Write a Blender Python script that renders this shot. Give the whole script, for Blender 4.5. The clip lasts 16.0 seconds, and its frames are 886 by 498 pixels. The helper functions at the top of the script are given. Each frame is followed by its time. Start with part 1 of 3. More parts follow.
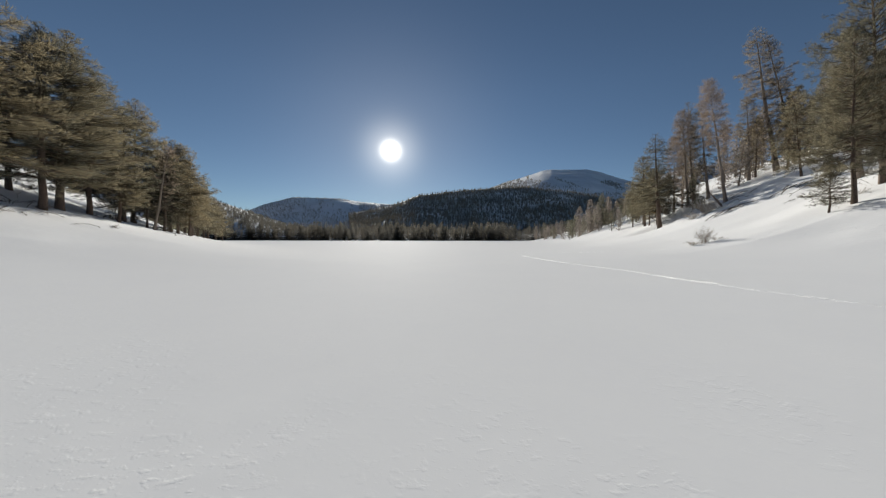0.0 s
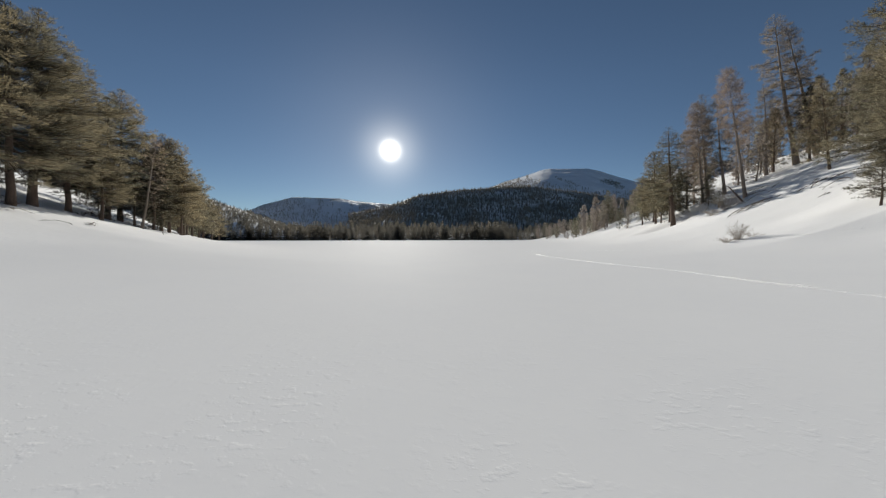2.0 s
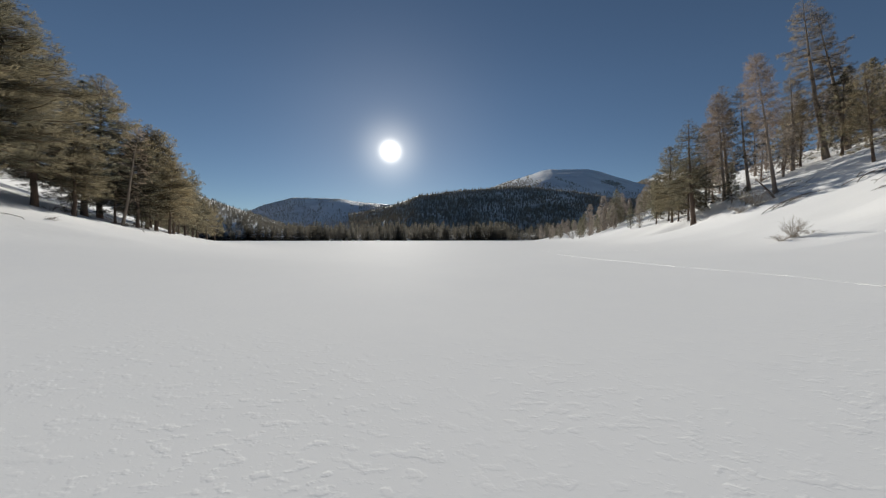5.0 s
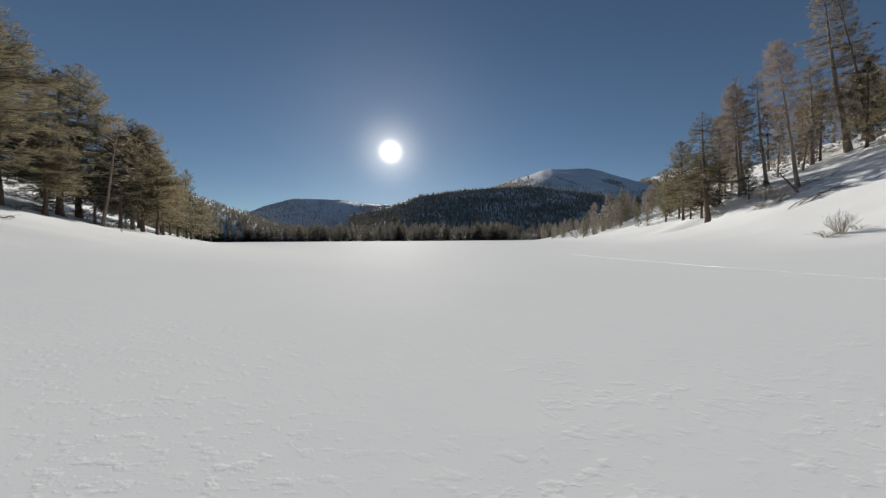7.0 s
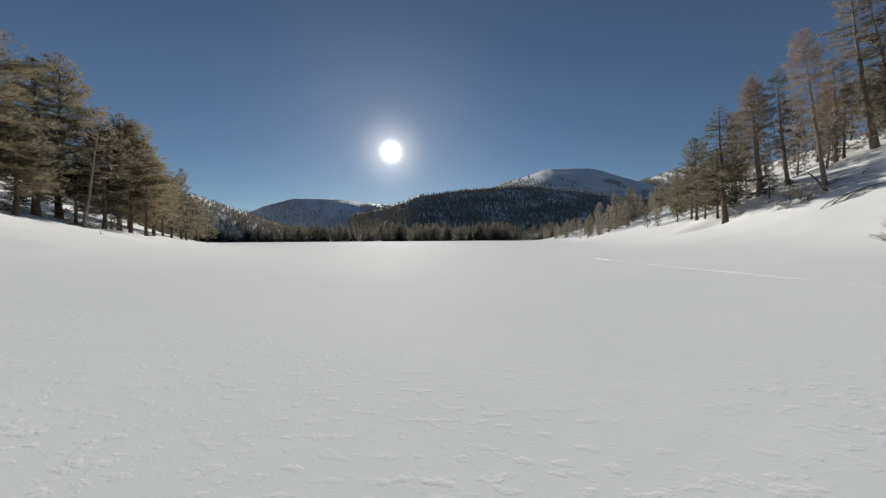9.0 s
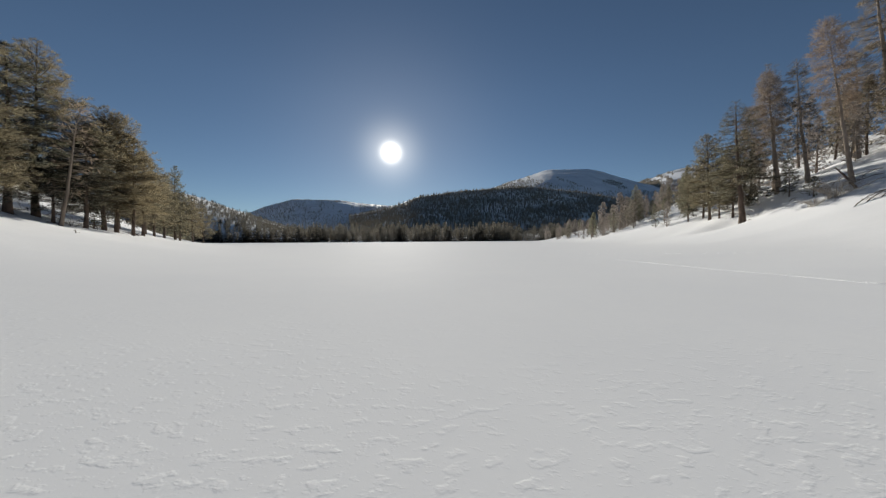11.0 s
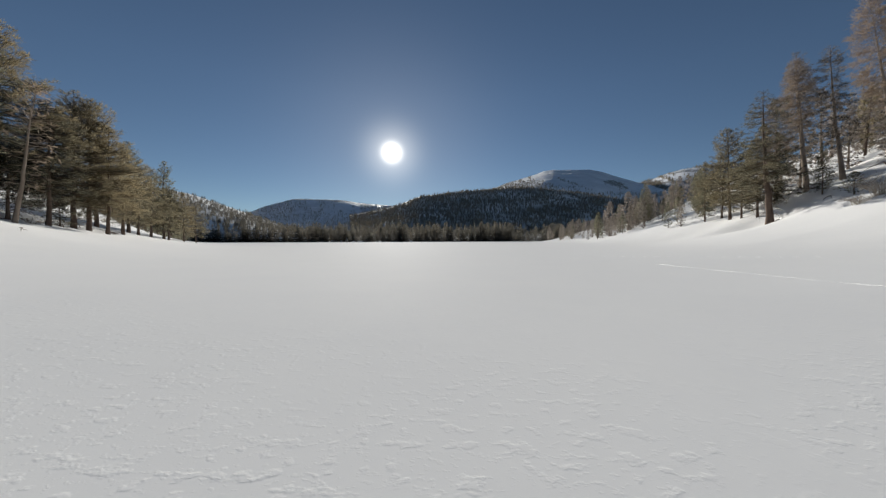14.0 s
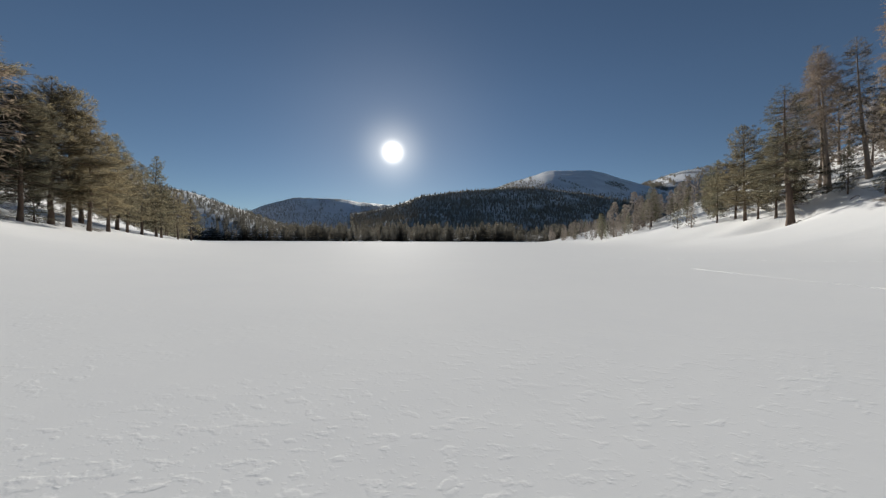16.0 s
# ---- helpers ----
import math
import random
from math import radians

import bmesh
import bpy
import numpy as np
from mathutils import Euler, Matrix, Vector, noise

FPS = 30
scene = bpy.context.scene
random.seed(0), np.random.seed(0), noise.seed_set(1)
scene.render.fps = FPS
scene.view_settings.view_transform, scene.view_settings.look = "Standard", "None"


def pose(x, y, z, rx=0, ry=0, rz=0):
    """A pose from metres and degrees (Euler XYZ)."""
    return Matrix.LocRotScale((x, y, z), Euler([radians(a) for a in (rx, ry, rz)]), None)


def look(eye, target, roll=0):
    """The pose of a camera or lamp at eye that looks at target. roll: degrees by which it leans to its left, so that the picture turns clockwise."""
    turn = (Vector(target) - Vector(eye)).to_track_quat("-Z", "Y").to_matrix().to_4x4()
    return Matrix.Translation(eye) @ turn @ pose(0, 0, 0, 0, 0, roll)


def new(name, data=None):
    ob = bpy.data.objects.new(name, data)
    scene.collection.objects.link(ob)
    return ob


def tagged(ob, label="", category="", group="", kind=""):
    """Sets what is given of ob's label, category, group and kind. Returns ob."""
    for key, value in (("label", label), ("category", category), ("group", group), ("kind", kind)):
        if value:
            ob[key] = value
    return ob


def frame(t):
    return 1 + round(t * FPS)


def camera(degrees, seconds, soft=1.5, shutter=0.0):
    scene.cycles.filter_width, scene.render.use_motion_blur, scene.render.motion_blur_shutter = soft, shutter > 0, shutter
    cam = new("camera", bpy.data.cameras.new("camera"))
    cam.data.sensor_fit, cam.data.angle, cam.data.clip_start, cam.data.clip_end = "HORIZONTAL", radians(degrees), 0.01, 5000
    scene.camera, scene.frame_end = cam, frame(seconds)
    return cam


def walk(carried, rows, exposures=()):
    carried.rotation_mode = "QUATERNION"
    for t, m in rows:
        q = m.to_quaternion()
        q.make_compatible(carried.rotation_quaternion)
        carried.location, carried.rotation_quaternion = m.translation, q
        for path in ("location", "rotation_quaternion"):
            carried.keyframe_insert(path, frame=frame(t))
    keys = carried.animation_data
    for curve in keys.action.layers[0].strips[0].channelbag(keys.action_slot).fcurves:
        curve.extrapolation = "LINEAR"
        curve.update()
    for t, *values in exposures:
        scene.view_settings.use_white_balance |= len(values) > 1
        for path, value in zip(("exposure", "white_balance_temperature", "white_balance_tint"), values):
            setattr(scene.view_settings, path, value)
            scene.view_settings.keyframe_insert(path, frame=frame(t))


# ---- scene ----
cam = camera(109.4, 16.0, 1.35)
PATH = [
    (0, (0.333, -0.547, 1.976), (0.333, 1.452, 1.91), 0.1),
    (0.5, (0.085, 0.072, 1.892), (0.087, 2.07, 1.824), 0.1),
    (1, (-0.156, 0.693, 1.832), (-0.154, 2.692, 1.765), 0.1),
    (1.5, (-0.303, 1.264, 1.817), (-0.302, 3.263, 1.75), 0.1),
    (2, (-0.478, 1.942, 1.779), (-0.477, 3.941, 1.711), -0.1),
    (2.5, (-0.704, 2.523, 1.688), (-0.704, 4.523, 1.625), -0.0),
    (3, (-0.858, 3.075, 1.655), (-0.858, 5.074, 1.59), -0.1),
    (3.5, (-1.014, 3.65, 1.646), (-1.015, 5.649, 1.58), -0.2),
    (4, (-1.232, 4.217, 1.646), (-1.232, 6.216, 1.582), 0.1),
    (4.2, (-1.307, 4.414, 1.631), (-1.305, 6.413, 1.566), 0.0),
    (6.5, (-1.642, 7.083, 1.46), (-1.645, 9.082, 1.398), -0.2),
    (7, (-1.739, 7.703, 1.447), (-1.743, 9.702, 1.384), -0.4),
    (7.5, (-1.956, 8.307, 1.572), (-1.96, 10.306, 1.508), -0.4),
    (8, (-2.091, 8.807, 1.663), (-2.095, 10.806, 1.599), -0.3),
    (8.5, (-2.157, 9.4, 1.652), (-2.163, 11.399, 1.589), -0.4),
    (9, (-2.339, 10.067, 1.645), (-2.346, 12.066, 1.582), -0.4),
    (9.2, (-2.404, 10.27, 1.672), (-2.413, 12.27, 1.619), -0.3),
    (11.5, (-2.993, 12.932, 1.537), (-2.998, 14.932, 1.478), -0.4),
    (12, (-3.024, 13.549, 1.537), (-3.031, 15.548, 1.48), -0.3),
    (12.5, (-3.083, 14.109, 1.629), (-3.093, 16.108, 1.564), -0.4),
    (13, (-3.122, 14.67, 1.641), (-3.133, 16.669, 1.579), -0.3),
    (13.5, (-3.234, 15.166, 1.619), (-3.244, 17.165, 1.558), -0.2),
    (14, (-3.298, 15.713, 1.552), (-3.307, 17.712, 1.495), -0.2),
    (14.5, (-3.32, 16.209, 1.505), (-3.33, 18.208, 1.449), 0.0),
    (15, (-3.388, 16.716, 1.518), (-3.398, 18.716, 1.461), 0.1),
    (15.5, (-3.521, 17.334, 1.559), (-3.532, 19.333, 1.498), 0.2),
    (16, (-3.644, 17.933, 1.537), (-3.654, 19.932, 1.479), 0.2),
]
walk(cam, [(t, look(eye, target, roll)) for t, eye, target, roll in PATH], [(0.0, 0.41), (2.5, 0.37), (6.5, 0.345), (16.0, 0.34)])

# ---- world, sun, exposure ----
SUN_AZ, SUN_EL = -9.4, 15.3          # degrees: from +y towards +x, and above the horizon
SUN_DIR = Vector((math.sin(radians(SUN_AZ)) * math.cos(radians(SUN_EL)), math.cos(radians(SUN_AZ)) * math.cos(radians(SUN_EL)), math.sin(radians(SUN_EL))))

world = bpy.data.worlds.new("sky")
scene.world = world
world.use_nodes = True
wn, wl = world.node_tree.nodes, world.node_tree.links
wn.clear()
sky = wn.new("ShaderNodeTexSky")
sky.sky_type, sky.sun_disc = "NISHITA", False
sky.sun_elevation, sky.sun_rotation = radians(SUN_EL), radians(SUN_AZ)
sky.altitude, sky.air_density, sky.dust_density, sky.ozone_density = 1900.0, 0.76, 0.1, 1.15
# the bright aureole of the low sun in clear winter air
coord = wn.new("ShaderNodeTexCoord")
dot = wn.new("ShaderNodeVectorMath")
dot.operation = "DOT_PRODUCT"
dot.inputs[1].default_value = SUN_DIR
wl.new(coord.outputs["Generated"], dot.inputs[0])


def math_node(nodes, links, op, a, b):
    n = nodes.new("ShaderNodeMath")
    n.operation = op
    for i, v in enumerate((a, b)):
        if isinstance(v, (int, float)):
            n.inputs[i].default_value = v
        else:
            links.new(v, n.inputs[i])
    return n.outputs[0]


clamped = math_node(wn, wl, "MAXIMUM", dot.outputs["Value"], 0.0)
wide = math_node(wn, wl, "MULTIPLY", math_node(wn, wl, "POWER", clamped, 30.0), 0.05)
near = math_node(wn, wl, "MULTIPLY", math_node(wn, wl, "POWER", clamped, 420.0), 0.34)
core = math_node(wn, wl, "MULTIPLY", math_node(wn, wl, "POWER", clamped, 4600.0), 3.0)
glow = math_node(wn, wl, "ADD", math_node(wn, wl, "ADD", wide, near), core)
sky_bg = wn.new("ShaderNodeBackground")
glow_bg = wn.new("ShaderNodeBackground")
glow_bg.inputs["Color"].default_value = (1.0, 0.95, 0.85, 1)
both = wn.new("ShaderNodeAddShader")
out = wn.new("ShaderNodeOutputWorld")
tint = wn.new("ShaderNodeVectorMath")
tint.operation = "MULTIPLY"
tint.inputs[1].default_value = (0.94, 1.005, 1.005)
wl.new(sky.outputs["Color"], tint.inputs[0])
wl.new(tint.outputs[0], sky_bg.inputs["Color"])
# clear mountain air keeps the sky deep down to the ridges
split = wn.new("ShaderNodeSeparateXYZ")
depth = wn.new("ShaderNodeMapRange")
depth.inputs["From Min"].default_value, depth.inputs["From Max"].default_value = 0.0, 0.4
depth.inputs["To Min"].default_value, depth.inputs["To Max"].default_value = 0.041, 0.05
wl.new(coord.outputs["Generated"], split.inputs[0])
wl.new(split.outputs["Z"], depth.inputs["Value"])
wl.new(depth.outputs[0], sky_bg.inputs["Strength"])
wl.new(glow, glow_bg.inputs["Strength"])
wl.new(sky_bg.outputs[0], both.inputs[0])
wl.new(glow_bg.outputs[0], both.inputs[1])
wl.new(both.outputs[0], out.inputs["Surface"])

sun = new("sun", bpy.data.lights.new("sun", "SUN"))
sun.data.energy, sun.data.angle, sun.data.color = 5.0, radians(0.55), (1.0, 0.955, 0.86)
sun.matrix_world = look(SUN_DIR * 100, (0, 0, 0))


# ---- materials ----
def material(name, colour, rough=0.7, scale=3.0, spread=0.25, bump=0.0, bump_scale=20.0, second=None, translucent=0.0, stretch=None, random_spread=0.0, gloss=0.2, airy=0.0):
    """A surface with variation at two scales between colour and second (or a darker colour), and a fine relief. airy: the share of gaps between needles too fine to build."""
    m = bpy.data.materials.new(name)
    m.use_nodes = True
    n, l = m.node_tree.nodes, m.node_tree.links
    b = n["Principled BSDF"]
    b.inputs["Roughness"].default_value = rough
    b.inputs["Specular IOR Level"].default_value = gloss
    tc = n.new("ShaderNodeTexCoord")
    mp = n.new("ShaderNodeMapping")
    mp.inputs["Scale"].default_value = stretch or (1, 1, 1)
    l.new(tc.outputs["Object"], mp.inputs["Vector"])
    t1, t2 = n.new("ShaderNodeTexNoise"), n.new("ShaderNodeTexNoise")
    t1.inputs["Scale"].default_value, t1.inputs["Detail"].default_value = scale, 6
    t2.inputs["Scale"].default_value, t2.inputs["Detail"].default_value = scale * 9, 3
    for t in (t1, t2):
        l.new(mp.outputs[0], t.inputs["Vector"])
    mixf = math_node(n, l, "ADD", math_node(n, l, "MULTIPLY", t1.outputs["Fac"], 0.65), math_node(n, l, "MULTIPLY", t2.outputs["Fac"], 0.35))
    if random_spread:
        info = n.new("ShaderNodeObjectInfo")
        mixf = math_node(n, l, "ADD", mixf, math_node(n, l, "MULTIPLY", math_node(n, l, "SUBTRACT", info.outputs["Random"], 0.5), random_spread))
    ramp = n.new("ShaderNodeValToRGB")
    ramp.color_ramp.elements[0].position, ramp.color_ramp.elements[1].position = 0.5 - spread, 0.5 + spread
    ramp.color_ramp.elements[0].color = (*(second or tuple(c * 0.55 for c in colour)), 1)
    ramp.color_ramp.elements[1].color = (*colour, 1)
    l.new(mixf, ramp.inputs["Fac"])
    l.new(ramp.outputs["Color"], b.inputs["Base Color"])
    if bump:
        t3, bp = n.new("ShaderNodeTexNoise"), n.new("ShaderNodeBump")
        t3.inputs["Scale"].default_value, t3.inputs["Detail"].default_value = bump_scale, 5
        bp.inputs["Distance"].default_value, bp.inputs["Strength"].default_value = bump, 1.0
        l.new(mp.outputs[0], t3.inputs["Vector"])
        l.new(t3.outputs["Fac"], bp.inputs["Height"])
        l.new(bp.outputs["Normal"], b.inputs["Normal"])
    if translucent:
        tr, mx = n.new("ShaderNodeBsdfTranslucent"), n.new("ShaderNodeMixShader")
        mx.inputs[0].default_value = translucent
        l.new(ramp.outputs["Color"], tr.inputs["Color"])
        l.new(b.outputs[0], mx.inputs[1])
        l.new(tr.outputs[0], mx.inputs[2])
        l.new(mx.outputs[0], n["Material Output"].inputs["Surface"])
        if airy:
            gap, mg = n.new("ShaderNodeBsdfTransparent"), n.new("ShaderNodeMixShader")
            mg.inputs[0].default_value = airy
            l.new(mx.outputs[0], mg.inputs[1])
            l.new(gap.outputs[0], mg.inputs[2])
            l.new(mg.outputs[0], n["Material Output"].inputs["Surface"])
    return m


SNOW = material("snow", (0.86, 0.86, 0.855), 0.9, 0.35, 0.3, 0.0, 9.0, (0.825, 0.827, 0.832), gloss=0.004)


def crust(m):
    """Wind-broken flakes, in patches, and a fine grain as relief on the snow."""
    n, l = m.node_tree.nodes, m.node_tree.links
    tc = n.new("ShaderNodeTexCoord")

    def noise_fac(scale, detail, stretch=(1, 1, 1), rough=0.5):
        mp, t = n.new("ShaderNodeMapping"), n.new("ShaderNodeTexNoise")
        mp.inputs["Scale"].default_value = stretch
        t.inputs["Scale"].default_value, t.inputs["Detail"].default_value, t.inputs["Roughness"].default_value = scale, detail, rough
        l.new(tc.outputs["Object"], mp.inputs["Vector"])
        l.new(mp.outputs[0], t.inputs["Vector"])
        return t.outputs["Fac"]

    def ramp(value, lo, hi):
        r = n.new("ShaderNodeMapRange")
        r.interpolation_type = "SMOOTHSTEP"
        r.inputs["From Min"].default_value, r.inputs["From Max"].default_value = lo, hi
        l.new(value, r.inputs["Value"])
        return r.outputs[0]
    sep = n.new("ShaderNodeSeparateXYZ")
    l.new(tc.outputs["Object"], sep.inputs[0])
    exposed = ramp(sep.outputs["Y"], 0.0, 14.0)
    drift = math_node(n, l, "ADD", noise_fac(0.55, 4, (1, 0.8, 1)), math_node(n, l, "MULTIPLY", exposed, 0.13))
    mask = ramp(drift, 0.32, 0.68)
    flakes = ramp(noise_fac(8.0, 3, (0.85, 1.15, 1), 0.5), 0.53, 0.68)
    chips = ramp(noise_fac(21.0, 2, (0.8, 1.3, 1), 0.5), 0.58, 0.7)
    both_f = math_node(n, l, "ADD", math_node(n, l, "MULTIPLY", flakes, 0.0052), math_node(n, l, "MULTIPLY", chips, 0.0016))
    grain = math_node(n, l, "ADD", math_node(n, l, "MULTIPLY", noise_fac(45.0, 3), 0.0007), math_node(n, l, "MULTIPLY", noise_fac(2.4, 3), 0.006))
    h = math_node(n, l, "ADD", math_node(n, l, "MULTIPLY", both_f, mask), grain)
    # soft hummocks and melt hollows on the banks
    bank = ramp(sep.outputs["Z"], 0.5, 2.2)
    lumps = math_node(n, l, "ADD", math_node(n, l, "MULTIPLY", noise_fac(0.7, 4, (1, 1.2, 1), 0.55), 0.12), math_node(n, l, "MULTIPLY", ramp(noise_fac(2.6, 3), 0.5, 0.72), 0.03))
    h = math_node(n, l, "ADD", h, math_node(n, l, "MULTIPLY", lumps, math_node(n, l, "MULTIPLY", bank, 0.7)))
    bp = n.new("ShaderNodeBump")
    bp.inputs["Distance"].default_value, bp.inputs["Strength"].default_value = 1.0, 0.26
    l.new(h, bp.inputs["Height"])
    l.new(bp.outputs["Normal"], n["Principled BSDF"].inputs["Normal"])


crust(SNOW)
# almost wholly translucent, so that backlit pieces look bright
LOOSE_SNOW = material("loose_snow", (0.96, 0.96, 0.96), 0.9, 4.0, 0.3, 0.0, 9.0, (0.94, 0.94, 0.94), 0.92, gloss=0.02)
PINE_BARK = material("pine_bark", (0.17, 0.12, 0.092), 0.9, 2.5, 0.2, 0.03, 14.0, (0.07, 0.052, 0.042), stretch=(1, 1, 0.25))
LARCH_BARK = material("larch_bark", (0.34, 0.28, 0.23), 0.9, 2.5, 0.2, 0.03, 14.0, (0.17, 0.13, 0.1), stretch=(1, 1, 0.25))
NEEDLES = material("pine_needles", (0.245, 0.202, 0.126), 0.85, 0.5, 0.24, 0, 1, (0.145, 0.135, 0.096), 0.6, random_spread=0.4, airy=0.4)
DRY_NEEDLES = material("thin_dry_needles", (0.29, 0.24, 0.18), 0.85, 0.5, 0.24, 0, 1, (0.17, 0.148, 0.115), 0.6, random_spread=0.3, airy=0.42)
DARK_NEEDLES = material("dark_needles", (0.2, 0.19, 0.132), 0.8, 0.5, 0.2, 0, 1, (0.135, 0.134, 0.096), 0.6, random_spread=0.25, airy=0.32)
TWIGS = material("bare_larch_twigs", (0.385, 0.295, 0.22), 0.8, 0.6, 0.2, 0, 1, (0.22, 0.18, 0.15), 0.4, random_spread=0.2, airy=0.25)
GREY_TWIGS = material("bare_grey_twigs", (0.37, 0.325, 0.29), 0.8, 0.6, 0.2, 0, 1, (0.21, 0.18, 0.16), 0.4, random_spread=0.2, airy=0.25)
DRY = material("dry_shrub_stems", (0.42, 0.37, 0.31), 0.85, 4.0, 0.2, 0, 1, (0.3, 0.25, 0.2))
# paler and warmer than needles: aerial haze and sun glare put into the colour
FAR_FOREST = material("far_forest", (0.44, 0.37, 0.28), 0.8, 0.03, 0.15, 0, 1, (0.25, 0.235, 0.195), 0.45, airy=0.15)
SHORE_WOOD = material("shore_wood_needles", (0.172, 0.16, 0.135), 0.85, 0.06, 0.2, 0, 1, (0.16, 0.148, 0.12), 0.55, gloss=0.05, airy=0.52)
BARE_WOOD = material("bare_shore_wood", (0.22, 0.19, 0.155), 0.85, 0.06, 0.2, 0, 1, (0.16, 0.14, 0.115), 0.5, airy=0.3)
FAR_SLOPE = material("forest_floor_slope", (0.78, 0.79, 0.8), 0.8, 0.012, 0.1, 0, 1, (0.33, 0.31, 0.28))
ALPINE = material("alpine_snow", (0.86, 0.87, 0.9), 0.7, 0.008, 0.1, 9.0, 0.03, (0.7, 0.71, 0.74))
ALPINE_ROCK = material("alpine_rock_and_snow", (0.86, 0.87, 0.9), 0.7, 0.006, 0.03, 14.0, 0.02, (0.26, 0.26, 0.27), stretch=(1.0, 0.35, 1.6))


# ---- mesh helpers ----
def np_mesh(name, verts, faces, mat, smooth=False):
    """A mesh from arrays; faces is one array of triangles or of quads, or a list of such arrays."""
    if not isinstance(faces, list):
        faces = [faces]
    me = bpy.data.meshes.new(name)
    verts = np.asarray(verts, dtype=np.float32).reshape(-1, 3)
    loops = np.concatenate([f.ravel() for f in faces]).astype(np.int32)
    sizes = np.concatenate([np.full(len(f), f.shape[1]) for f in faces]).astype(np.int32)
    me.vertices.add(len(verts))
    me.vertices.foreach_set("co", verts.ravel())
    me.loops.add(len(loops))
    me.loops.foreach_set("vertex_index", loops)
    me.polygons.add(len(sizes))
    me.polygons.foreach_set("loop_start", np.concatenate([[0], np.cumsum(sizes)[:-1]]).astype(np.int32))
    if smooth:
        me.polygons.foreach_set("use_smooth", np.ones(len(sizes), dtype=bool))
    me.update(calc_edges=True)
    me.validate()
    me.materials.append(mat)
    return me


def part(name, me, parent, label=""):
    ob = new(name, me)
    ob.parent = parent
    return tagged(ob, label)


def lattice(ix, iy, seed):
    h = (ix * 374761393 + iy * 668265263 + seed * 974711) & 0xFFFFFFFF
    h = ((h ^ (h >> 13)) * 1274126177) & 0xFFFFFFFF
    return ((h ^ (h >> 16)) & 0xFFFF) / 65535.0


def noise2(x, y, seed=0):
    """Smooth value noise, 0 to 1, on arrays."""
    ix, iy = np.floor(x).astype(np.int64), np.floor(y).astype(np.int64)
    fx, fy = x - ix, y - iy
    fx, fy = fx * fx * (3 - 2 * fx), fy * fy * (3 - 2 * fy)
    a, b = lattice(ix, iy, seed), lattice(ix + 1, iy, seed)
    c, d = lattice(ix, iy + 1, seed), lattice(ix + 1, iy + 1, seed)
    return (a * (1 - fx) + b * fx) * (1 - fy) + (c * (1 - fx) + d * fx) * fy


def fractal(x, y, seed=0, octaves=4):
    total, amp, norm = 0.0, 1.0, 0.0
    for o in range(octaves):
        total, norm = total + amp * noise2(x * 2 ** o, y * 2 ** o, seed + o), norm + amp
        amp *= 0.5
    return total / norm


# ---- ground: a snowed-over lake between two rising banks ----
RIGHT_Y, RIGHT_X = (-60, 0, 24, 32, 45, 60, 70, 110, 135, 255, 330, 600), (24, 24.4, 25, 27, 29.2, 33, 36.6, 44.6, 54.3, 73.8, 150, 420)
LEFT_Y, LEFT_X = (-60, 0, 22, 28, 37, 40, 44, 51, 60, 80, 103, 130, 200, 310, 600), (8, 8.5, 10.4, 13.2, 18.0, 20.6, 23.2, 27.8, 34.0, 49.5, 66, 92, 154, 240, 560)


SHORE_Y = np.arange(-60, 600.5, 1.0)
WINDOW = np.exp(-np.linspace(-2, 2, 17) ** 2)


def rounded(ys, xs):
    """A shoreline's sideways run with its corners rounded off."""
    line = np.interp(SHORE_Y, ys, xs)
    return np.convolve(np.pad(line, 8, mode="edge"), WINDOW / WINDOW.sum(), "valid")


LEFT_SHORE = rounded(LEFT_Y, LEFT_X)


def smooth_step(e0, e1, v):
    t = np.clip((v - e0) / (e1 - e0), 0, 1)
    return t * t * (3 - 2 * t)


def trail_x(y):
    return np.interp(y, (0, 7.5, 12, 17, 26, 38, 60, 90), (12.8, 11.2, 10.4, 10.2, 9.0, 9.4, 13, 18)) + 0.12 * np.sin(y / 1.9)


